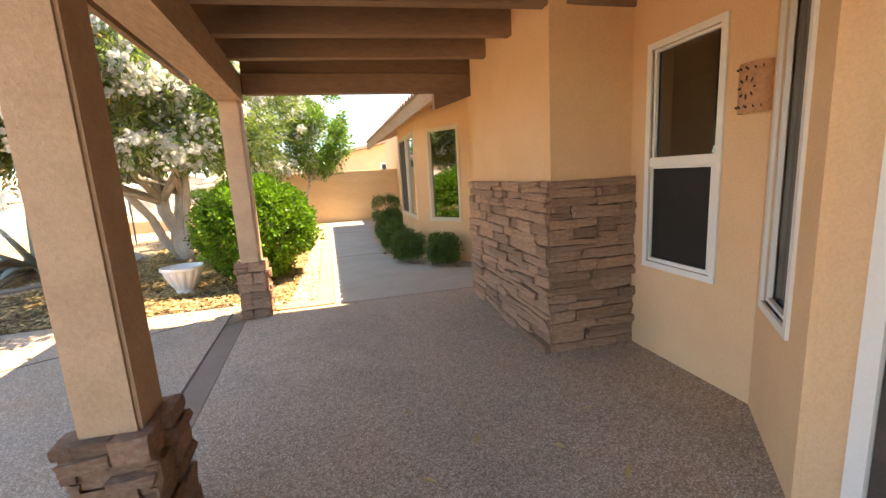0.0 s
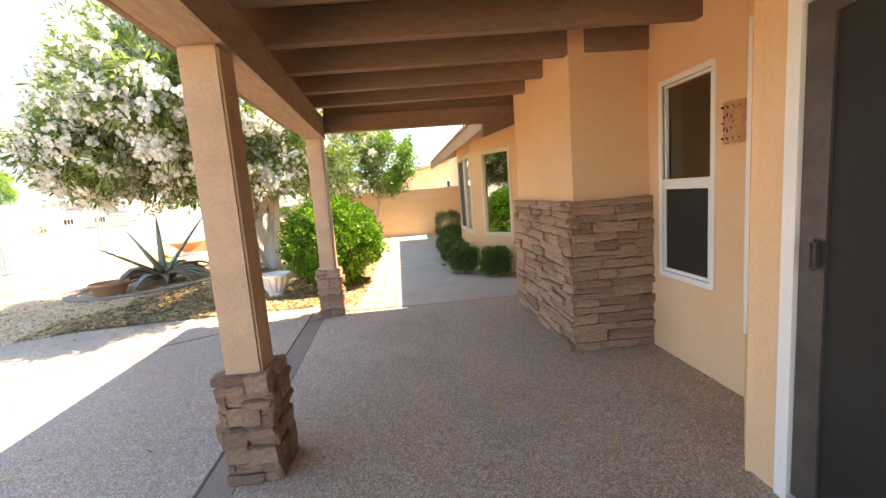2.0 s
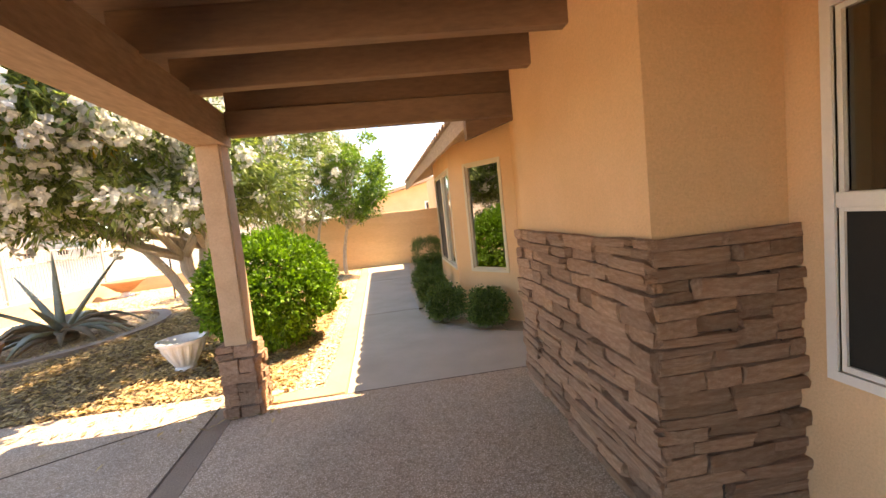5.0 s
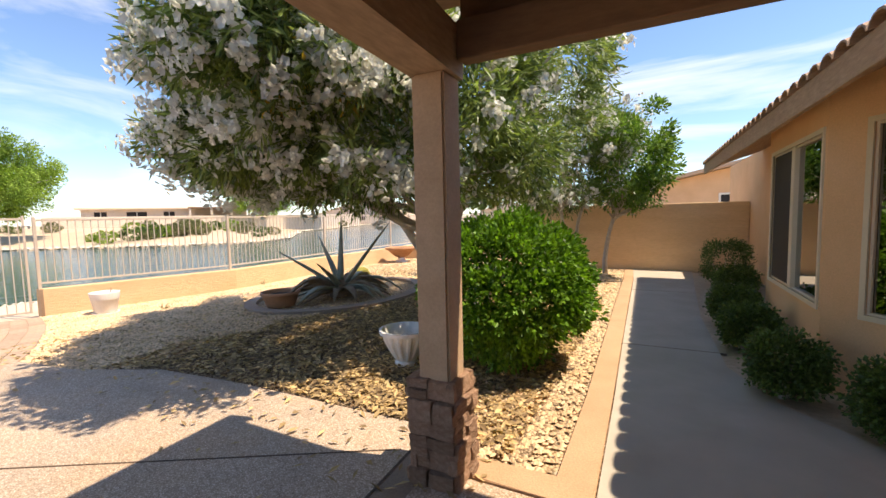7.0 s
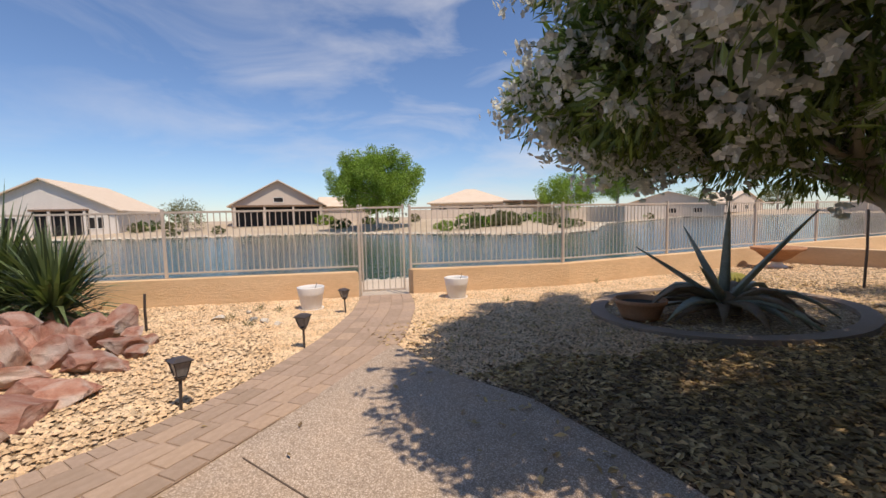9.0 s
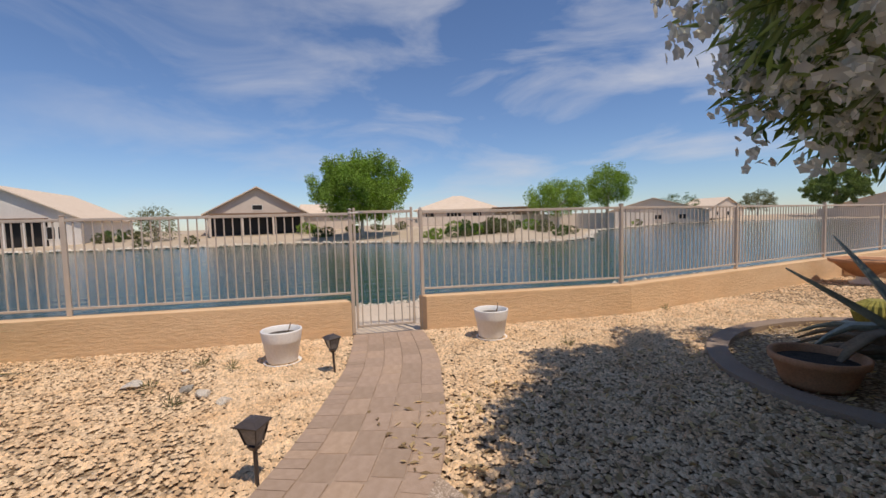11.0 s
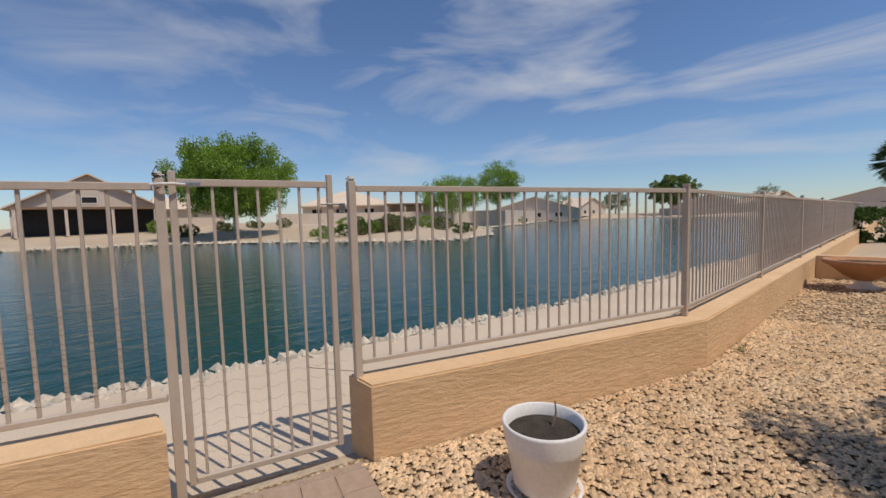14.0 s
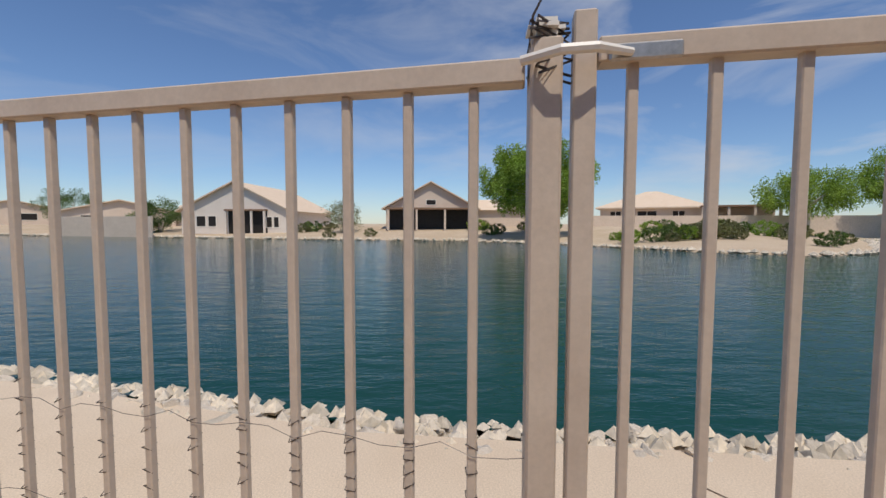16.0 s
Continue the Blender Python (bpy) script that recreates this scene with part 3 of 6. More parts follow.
# ---- windows, door, wall lamp ----
def framed_window(name, p0, p1, s0, s1, z0, z1, glass, frame_mat, label, split=None, sliding=False, lower=None, w=0.04):
    """Frame, panes and, for a sash, the dark screen of its lower half."""
    m = along(p0, p1, s0, 0.0, -1)
    W = s1 - s0
    win = tagged(new(name), label, "window", kind="structure")
    bm = bmesh.new()
    for b in ((-w, -0.014, z0 - w, 0.0, 0.07, z1 + w), (W, -0.014, z0 - w, W + w, 0.07, z1 + w), (0, -0.014, z1, W, 0.07, z1 + w), (0, -0.014, z0 - w, W, 0.07, z0)):
        box_into(bm, *b, m)
    part("window_frame", bm, frame_mat, win)
    part("window_reveal", wall_with_openings((0, 0), (W, 0), 0.02, z0, z1, [(0.02, W - 0.02, z0 + 0.02, z1 - 0.02)]), frame_mat, win).matrix_basis = m @ Matrix.Translation((0, 0.01, 0))
    if split:
        part("meeting_rail", box(0.0, -0.01, split - 0.03, W, 0.05, split + 0.03, 0.004, m), frame_mat, win)
        part("pane", box(0.02, 0.036, split + 0.03, W - 0.02, 0.040, z1 - 0.02, 0, m), glass, win).visible_shadow = False
        part("screen", box(0.02, 0.012, z0 + 0.02, W - 0.02, 0.016, split - 0.03, 0, m), lower, win, "dark woven sun screen")
        part("sash_edge", wall_with_openings((0, 0), (W - 0.02, 0), 0.012, z0 + 0.004, split - 0.03, [(0.018, W - 0.038, z0 + 0.03, split - 0.045)]), frame_mat, win).matrix_basis = m @ Matrix.Translation((0.01, -0.004, 0))
    elif sliding:
        part("mullion", box(W * 0.48, -0.005, z0, W * 0.54, 0.05, z1, 0.004, m), frame_mat, win)
        part("pane", box(0.02, 0.036, z0 + 0.02, W * 0.48, 0.040, z1 - 0.02, 0, m), glass, win).visible_shadow = False
        part("screen", box(W * 0.54, 0.012, z0 + 0.02, W - 0.02, 0.016, z1 - 0.02, 0, m), lower, win, "dark woven sun screen")
    else:
        part("pane", box(0.02, 0.036, z0 + 0.02, W - 0.02, 0.040, z1 - 0.02, 0, m), glass, win).visible_shadow = False
    return win


framed_window("window_1", WIN_P0, WIN_P1, 0.295, 0.82, 0.67, 2.085, GLASS, WHITE, "cream single-hung window with a dark lower screen", split=1.36, lower=SCREEN)
framed_window("window_2", DG0, DG1, 0.245, 0.645, 0.65, 2.06, GLASS, WHITE, "narrow cream window in the slanting house wall")
framed_window("window_3", BD0, BD1, 0.23, 0.81, 0.65, 2.06, BAY_GLASS, CREAM, "tall cream bay window mirroring the garden")
framed_window("window_4", BF0, BF1, 0.09, 1.76, 0.65, 2.06, BAY_GLASS, CREAM, "cream sliding bay window with a dark screen", sliding=True, lower=SCREEN)

door = tagged(new("door_1"), "white-framed sliding patio door with a dark screen", "door", kind="structure")
bm = bmesh.new()
for b in ((4.166, 0.862, -0.004, 4.26, 0.92, 2.07), (4.166, -1.5, 2.0, 4.26, 0.862, 2.07), (4.15, -1.5, -0.004, 4.30, 0.85, 0.035)):
    box_into(bm, *b)
part("door_frame", bm, WHITE, door)
bm = bmesh.new()
for b in ((4.185, 0.755, 0.04, 4.215, 0.858, 1.995), (4.185, -0.40, 0.04, 4.215, -0.35, 1.995), (4.185, -0.35, 0.04, 4.215, 0.755, 0.10), (4.185, -0.35, 1.93, 4.215, 0.755, 1.995)):
    box_into(bm, *b)
part("screen_frame", bm, DARKMETAL, door, "dark bronze screen door frame")
part("screen", box(4.198, -0.35, 0.10, 4.202, 0.755, 1.93), SCREEN, door)
part("fixed_pane", box(4.235, -1.5, 0.04, 4.241, -0.40, 1.995), BAY_GLASS, door)
handle = part("door_handle", box(4.145, 0.765, 1.02, 4.185, 0.80, 1.14, 0.012, None, 2), DARKMETAL, door, "dark door handle")


def wall_lamp():
    lamp = empty("wall_lamp", 4.67, 1.755, 1.70, "terracotta half-round wall lamp with cut-out sun pattern", "lamp")
    bm = bmesh.new()
    n, r, h = 20, 0.088, 0.12
    rings = []
    for rr, z in ((r, -h), (r, h), (r - 0.012, h), (r - 0.012, -h)):
        rings.append([bm.verts.new((-rr * math.sin(math.pi * k / n) * 0.85, -rr * math.cos(math.pi * k / n), z)) for k in range(n + 1)])
    for a, b in zip(rings, rings[1:] + rings[:1]):
        for k in range(n):
            bm.faces.new((a[k], a[k + 1], b[k + 1], b[k]))
    for k in (0, n):
        bm.faces.new([g[k] for g in rings])
    part("shade", bm, TERRACOTTA, lamp)
    part("back_plate", box(-0.006, -0.07, -0.10, 0.0, 0.07, 0.10), DARKMETAL, lamp)
    marks = [(0.5 * math.pi + 0.42 * math.cos(a), 0.045 * math.sin(a), a) for a in [i * math.pi / 4 for i in range(8)]]
    marks += [(x, z, 0.6) for x in (0.75, 1.15, 1.57, 1.99, 2.39) for z in (-0.092, 0.092)]
    # black chips on the surface, painted as the dark inside of the holes
    for th, z, a in marks:
        m = Matrix.Translation((-(r + 0.001) * math.sin(th) * 0.85, -(r + 0.001) * math.cos(th), z)) @ Euler((0, 0, th - math.pi / 2)).to_matrix().to_4x4() @ Euler((a, 0, 0)).to_matrix().to_4x4()
        part("cut_out", box(-0.002, -0.012, -0.005, 0.002, 0.012, 0.005, 0.0015, m), BLACK, lamp)
    return lamp


wall_lamp()

# ---- roof over the bay ----
roof = empty("bay_roof", 3.9, 5.15, 2.3, "clay-tiled house roof with a tan fascia above the bay", "roof", kind="structure")
roof_turn = Euler((0, 0, math.atan2(EAVE0[0] - EAVE1[0], EAVE1[1] - EAVE0[1]))).to_matrix().to_4x4()
roof_home = Matrix.Translation((EAVE0[0] - 3.9, EAVE0[1] - 5.15, -2.3)) @ roof_turn
RL = 8.3
rd = part("roof_deck", prism([(0.04, 0.04), (4.2, 0.04), (4.2, RL), (0.04, RL)], lambda x, y: 2.34 + x * SL, lambda x, y: 2.41 + x * SL), WOOD, roof)
fb = part("fascia", box(0.0, 0.0, 2.22, 0.04, RL, 2.42, 0.005), BEAM, roof, "tan painted fascia board")
rk = part("rake_board", prism([(0.04, 0.0), (4.2, 0.0), (4.2, 0.04), (0.04, 0.04)], lambda x, y: 2.22 + x * SL, lambda x, y: 2.42 + x * SL), BEAM, roof)
sf = part("soffit", prism([(0.05, 0.05), (0.95, 0.05), (0.95, RL), (0.05, RL)], lambda x, y: 2.30 + x * SL, lambda x, y: 2.33 + x * SL), BEAM, roof, "tan painted soffit")
for ob in (rd, fb, rk, sf):
    ob.matrix_basis = roof_home
tile_bm = bmesh.new()
n = 6
rows_t = [[tile_bm.verts.new((s, -0.115 * math.cos(math.pi * k / n), 0.07 * math.sin(math.pi * k / n) + s * SL)) for k in range(n + 1)] for s in (0.0, 0.46)]
rows_u = [[tile_bm.verts.new((s, -0.10 * math.cos(math.pi * k / n), 0.055 * math.sin(math.pi * k / n) + s * SL)) for k in range(n + 1)] for s in (0.0, 0.46)]
for k in range(n):
    tile_bm.faces.new((rows_t[0][k], rows_t[0][k + 1], rows_t[1][k + 1], rows_t[1][k]))
    tile_bm.faces.new((rows_u[0][k], rows_u[1][k], rows_u[1][k + 1], rows_u[0][k + 1]))
    tile_bm.faces.new((rows_t[0][k], rows_u[0][k], rows_u[0][k + 1], rows_t[0][k + 1]))
first_tile = part("roof_tile", tile_bm, ROOF_TILE, roof)
for j in range(35):
    for i in range(5):
        t = first_tile if i + j == 0 else link("roof_tile", first_tile.data, None, roof)
        t.matrix_basis = roof_home @ Matrix.Translation((-0.03 + 0.40 * i, 0.12 + 0.235 * j, 2.425 + (0.40 * i - 0.03) * SL + 0.006 * (i % 2)))


# ---- ledge stone ----
def block_mesh(seed, rough=0.12):
    """A unit split-faced stone, 1 x 1 x 1 about its centre."""
    r = random.Random(seed)
    bm = bmesh.new()
    bmesh.ops.create_cube(bm, size=1.0)
    bmesh.ops.subdivide_edges(bm, edges=list(bm.edges), cuts=1, use_grid_fill=True)
    for v in bm.verts:
        v.co += Vector([r.uniform(-rough, rough) * 0.5 for _ in range(3)])
        if abs(v.co.x) > 0.3 and abs(v.co.z) > 0.3:
            v.co.y *= 0.88
    me = bpy.data.meshes.new("stone")
    bm.to_mesh(me)
    bm.free()
    me.materials.append(STONE)
    return me


BLOCKS = [block_mesh(s) for s in range(14)]


def ledge_face(parent, m, width, height, courses, wmin, wmax, depth, seed, overhang=0.0):
    """Courses of long thin stones on a face: local x along it, -y outwards, z up."""
    r = random.Random(seed)
    z = 0.0
    hs = [r.uniform(0.75, 1.35) for _ in range(courses)]
    k = height / sum(hs)
    for h in hs:
        h *= k
        x = -overhang
        while x < width + overhang - 0.01:
            w = min(r.uniform(wmin, wmax), width + overhang - x)
            if width + overhang - x - w < wmin * 0.6:
                w = width + overhang - x
            pieces = [(z, h)] if (h < 0.075 or r.random() < 0.7) else [(z, h * 0.48), (z + h * 0.5, h * 0.5)]
            for pz, ph in pieces:
                d = depth * r.uniform(0.55, 1.45)
                ob = link("stone", r.choice(BLOCKS), None, parent)
                ob.matrix_basis = m @ Matrix.Translation((x + w / 2, -d / 2 + 0.012, pz + ph / 2)) @ Euler((r.uniform(-0.05, 0.05), r.uniform(-0.04, 0.04), r.uniform(-0.05, 0.05))).to_matrix().to_4x4() @ Matrix.Diagonal((w * 0.965, d, ph * 0.90, 1))
            x += w
        z += h


# ---- posts ----
def patio_post(x, y, seed):
    post = empty("patio_post", x, y, 0, "tan stucco patio post with a stacked stone base", "post", "patio posts")
    inv = post.matrix_basis.inverted()
    part("shaft", box(-0.094, -0.094, 0.0, 0.094, 0.094, 2.18, 0.012, None, 2), STUCCO_POST, post)
    core = part("base_core", box(-0.105, -0.105, 0.0, 0.105, 0.105, 0.56), MORTAR, post)
    for q in range(4):
        m = Matrix.Translation((x, y, 0)) @ Euler((0, 0, q * math.pi / 2)).to_matrix().to_4x4() @ Matrix.Translation((-0.105, -0.105, 0))
        ledge_face(post, inv @ m, 0.21, 0.585, 6, 0.10, 0.19, 0.05, seed + q, 0.03)
    return post


patio_post(1.765, 1.56, 20)
patio_post(1.61, 4.645, 40)

# ---- stone-faced column of the house ----
veneer = part("wall_stone", box(4.0, 2.68, 0.0, 4.02, 4.40, 1.24), MORTAR)
tagged(veneer, "brown stacked ledge stone facing on the lower house wall", "stone wall", kind="structure")
ledge_face(veneer, Matrix(((0, 1, 0, 4.0), (-1, 0, 0, 4.40), (0, 0, 1, 0), (0, 0, 0, 1))), 1.72, 1.27, 17, 0.14, 0.46, 0.055, 3, 0.03)
part("mortar_near", box(4.0, 2.675, 0.0, 4.67, 2.697, 1.24), MORTAR, veneer)
ledge_face(veneer, Matrix.Translation((4.0, 2.678, 0)), 0.66, 1.27, 17, 0.14, 0.40, 0.05, 8, 0.02)

# ---- garden walls and fence ----
WALL_TOP = 0.33


def wall_line(ys, off):
    return [(fence_x(y) + off, y) for y in ys]


def garden_wall(name, ys, z_lo=-0.3, label="low tan stuccoed garden wall below the fence"):
    a, b = wall_line(ys, 0.20), wall_line(ys[::-1], -0.08)
    return tagged(part(name, prism(a + b, z_lo, WALL_TOP, 0.012), STUCCO_WALL), label, "wall", kind="structure")


garden_wall("wall_lake_south", [-24, -10, 0, 4.83])
garden_wall("wall_lake_north", [5.86, 8.98, 16.5, 60])
tagged(part("wall_side_low", box(-6.20, 16.25, -0.2, -0.5, 16.45, 0.36, 0.012), STUCCO_WALL), "low tan stuccoed side wall of the garden", "wall", kind="structure")
tagged(part("wall_side_high", box(-0.5, 14.3, -0.2, 4.50, 14.5, 1.65, 0.012), STUCCO_WALL), "tall tan stuccoed wall at the end of the walk", "wall", kind="structure")

RAIL_LO, RAIL_HI = 0.44, 1.53


def steel(p0, p1, w, d=None):
    """A square steel tube from p0 to p1."""
    p0, p1 = Vector(p0), Vector(p1)
    v = p1 - p0
    d = d or w
    if abs(v.z) > abs(v.x) + abs(v.y):
        m = Matrix.Translation(p0)
        return box(-w / 2, -d / 2, 0, w / 2, d / 2, v.z, 0.003, m)
    m = Matrix.Translation(p0) @ Euler((0, 0, math.atan2(v.y, v.x))).to_matrix().to_4x4()
    return box(0, -d / 2, -w / 2, v.length, d / 2, w / 2, 0.003, m)


def shared_bar(h):
    me = bpy.data.meshes.new("bar")
    b = box(-0.0078, -0.0078, 0, 0.0078, 0.0078, h, 0.002)
    b.to_mesh(me)
    b.free()
    me.materials.append(FENCE)
    return me


BAR = shared_bar(RAIL_HI - RAIL_LO)
GATE_BAR = shared_bar(RAIL_HI + 0.08)


def fence_run(name, ys, label):
    """Posts, rails and pickets of one stretch of fence on the garden wall."""
    f = empty(name, fence_x(ys[0]), ys[0], 0, label, "fence")
    home = f.matrix_basis.inverted()
    for ya, yb in zip(ys, ys[1:]):
        a, b = Vector((fence_x(ya), ya, 0)), Vector((fence_x(yb), yb, 0))
        d = (b - a).normalized()
        turn = Euler((0, 0, math.atan2(d.y, d.x))).to_matrix().to_4x4()
        a, b = a + d * 0.03, b - d * 0.03
        m, L = home @ Matrix.Translation(a) @ turn, (b - a).length
        part("top_rail", box(0, -0.019, RAIL_HI, L, 0.019, RAIL_HI + 0.038, 0.003), FENCE, f).matrix_basis = m
        part("bottom_rail", box(0, -0.016, RAIL_LO - 0.03, L, 0.016, RAIL_LO, 0.003), FENCE, f).matrix_basis = m
        bars = round((L + 0.06) / 0.1105) - 1
        for k in range(bars):
            link("bar", BAR, None, f).matrix_basis = m @ Matrix.Translation(((L + 0.06) * (k + 1) / (bars + 1) - 0.03, 0, RAIL_LO))
    for y in ys:
        if y in (4.90, 5.885):
            continue
        m = home @ Matrix.Translation((fence_x(y), y, WALL_TOP))
        post = part("post", box(-0.027, -0.027, 0, 0.027, 0.027, 1.26, 0.004), FENCE, f)
        post.matrix_basis = m
        part("cap", box(-0.032, -0.032, 1.26, 0.032, 0.032, 1.285, 0.008, None, 2), FENCE, post)
    return f


fence_run("picket_fence", [-5.1, -1.8, 1.5, 4.90], "tan painted steel picket fence on the lake wall")
fence_run("picket_fence", [5.885, 8.98, 12.2, 15.8, 19.0, 22.2, 25.5, 28.8, 32.1, 35.4], "tan steel picket fence running along the lake path")
for y in (4.90, 5.885):
    p = empty("gate_post", fence_x(y), y, -0.16, "tan painted steel gate post with a worn white cap", "gate post", "gate posts")
    part("tube", box(-0.024, -0.024, 0, 0.024, 0.024, 1.755, 0.004), FENCE, p)
    part("cap", box(-0.028, -0.028, 1.755, 0.028, 0.028, 1.785, 0.012, None, 2), WHITE, p, "worn white post cap")
    p.rotation_euler = (0, 0, -0.12)

wire_bm = bmesh.new()
tie_rng = random.Random(52)
run_dir = Vector((fence_x(4.90) - fence_x(1.5), 3.4, 0)).normalized()
for k in range(1, 29):
    at = Vector((fence_x(4.90), 4.90, 0)) - run_dir * 0.1105 * k
    z = 0.47
    while z < 0.93:
        z += tie_rng.uniform(0.02, 0.05)
        w = 0.0092
        tilt = tie_rng.uniform(-0.006, 0.006)
        loop = [(-w, -w, -tilt), (w, -w, tilt), (w, w, -tilt), (-w, w, tilt), (-w, -w, -tilt)]
        tube_into(wire_bm, [at + Vector((x, y, z + dz)) for x, y, dz in loop], [0.0012] * 5, 3, False)
for i, z in enumerate((0.56, 0.72, 0.93)):
    pts = [Vector((fence_x(4.90), 4.90, 0)) - run_dir * 0.055 * k + Vector((0.011, 0, z + 0.010 * math.sin(k * 1.9 + i) + 0.006 * (k % 2))) for k in range(56)]
    tube_into(wire_bm, pts, [0.0007] * len(pts), 3, False)
wire = part("wire_netting", wire_bm, DARKMETAL)
tagged(wire, "rusty wire netting tied to the lower fence bars", "wire netting")

# the gate, closed between its posts
ga = Vector((fence_x(4.90), 4.90, 0))
gb = Vector((fence_x(5.885), 5.885, 0))
gd = (gb - ga).normalized()
gate = empty("gate", ga.x, ga.y, 0, "closed tan steel picket gate to the lake path", "gate")
gate.rotation_euler = (0, 0, math.atan2(gd.y, gd.x))
G0, G1 = 0.058, 0.875
for s in (G0, G1):
    part("stile", box(s - 0.017, -0.017, -0.09, s + 0.017, 0.019, 1.632, 0.003), FENCE, gate)
part("top_rail", box(G0 + 0.019, -0.019, RAIL_HI + 0.022, G1 - 0.019, 0.019, RAIL_HI + 0.060, 0.003), FENCE, gate)
part("bottom_rail", box(G0 + 0.019, -0.019, -0.085, G1 - 0.019, 0.019, -0.05, 0.003), FENCE, gate)
for k in range(7):
    ob = link("bar", GATE_BAR, None, gate)
    ob.location = (G0 + 0.07 + 0.1135 * k, 0, -0.055)
part("latch_bar", box(G1 - 0.06, -0.03, 1.445, G1 + 0.075, -0.02, 1.456, 0.003), STEEL, gate, "bare steel gate latch")
part("latch_catch", prism([(G1 + 0.05, -0.04), (G1 + 0.085, -0.04), (G1 + 0.085, -0.02), (G1 + 0.05, -0.02)], 1.40, 1.455), STEEL, gate)
part("hinge_strap", tube([(-0.035, -0.035, 1.555), (0.02, -0.055, 1.56), (0.07, -0.05, 1.562), (0.12, -0.028, 1.56)], [0.008, 0.008, 0.008, 0.006], 8), WHITE, gate, "white bent hinge rod")
part("hinge_plate", box(0.09, -0.026, 1.55, 0.19, -0.019, 1.575, 0.003), STEEL, gate)
bm = bmesh.new()
wind = []
for k in range(30):
    a0 = k * 2.1 + rng.uniform(-0.3, 0.3)
    wind.append((0.038 * math.cos(a0) + rng.uniform(-0.004, 0.004), 0.038 * math.sin(a0) - 0.004, 1.53 + 0.09 * abs(math.sin(k * 0.37)) + rng.uniform(-0.004, 0.004)))
wind.append((0.0, -0.04, 1.655))
tube_into(bm, wind, [0.0022] * len(wind), 5)
part("wire_tie", bm, DARKMETAL, gate, "twisted rusty wire round the post")
# chicken wire woven through the lower bars
net = bmesh.new()
for i in range(9):
    z = 0.0 + 0.075 * i
    tube_into(net, [(G0 + 0.02 + 0.0425 * k, -0.012 + 0.004 * (k % 2), z + 0.02 * (k % 2)) for k in range(21)], [0.0009] * 21, 3, False)
part("wire_mesh", net, STEEL, gate, "fine wire netting on the lower bars")

# ---- yard ground ----
ring = [(-3.0 + 1.62 * math.cos(a) - 0.15 * math.sin(a), 9.1 + 2.0 * math.sin(a)) for a in [i * 2 * math.pi / 48 for i in range(48)]]
ring_in = [(-3.0 + 1.42 * math.cos(a) - 0.15 * math.sin(a), 9.1 + 1.80 * math.sin(a)) for a in [i * 2 * math.pi / 48 for i in range(48)]]
zg = lambda x, y: yard_z(x) - 0.006
yard_bm = bmesh.new()
ux, uy = np.linspace(-12.5, 2.4, 61), np.linspace(-10, 16.5, 54)
vid = {}
for i, x in enumerate(ux):
    for j, y in enumerate(uy):
        xx = max(x, fence_x(y) + 0.1)
        vid[i, j] = yard_bm.verts.new((xx, y, yard_z(xx) - 0.02 + 0.012 * noise.noise((xx * 1.1, y * 1.1, 0))))
for i in range(60):
    for j in range(53):
        yard_bm.faces.new((vid[i, j], vid[i + 1, j], vid[i + 1, j + 1], vid[i, j + 1]))
bmesh.ops.dissolve_degenerate(yard_bm, dist=0.0005, edges=list(yard_bm.edges))
yard = part("ground_yard", yard_bm, YARD, None, smooth=True)
tagged(yard, "tan gravel bed of the back yard", "gravel", kind="structure")
litter_poly = [(-2.3, 4.72), (-1.7, 4.96), (-0.6, 5.06), (1.52, 5.09), (2.0, 4.87), (2.0, 9), (1.2, 13), (-1, 12.4), (-1.5, 11.0), (-1.3, 9), (-1.6, 7.6), (-2.2, 6.9), (-2.0, 6.3), (-2.5, 5.6)]
bed = part("ground_leafy_bed", prism(litter_poly, -0.1, lambda x, y: yard_z(x) - 0.002), LITTER_BED)
tagged(bed, "dark soil with dry leaves under the tree", "soil", kind="structure")
rim = bmesh.new()
o_lo = [rim.verts.new((x, y, yard_z(x) - 0.05)) for x, y in ring]
o_hi = [rim.verts.new((x, y, yard_z(x) + 0.045)) for x, y in ring]
i_hi = [rim.verts.new((x, y, yard_z(x) + 0.045)) for x, y in ring_in]
i_lo = [rim.verts.new((x, y, yard_z(x) - 0.05)) for x, y in ring_in]
for a, b in ((o_lo, o_hi), (o_hi, i_hi), (i_hi, i_lo)):
    for k in range(48):
        rim.faces.new((a[k], a[(k + 1) % 48], b[(k + 1) % 48], b[k]))
tagged(part("kerb_ring", rim, STRIP, None), "curved grey-brown concrete edging round the agave bed", "kerb", kind="structure")


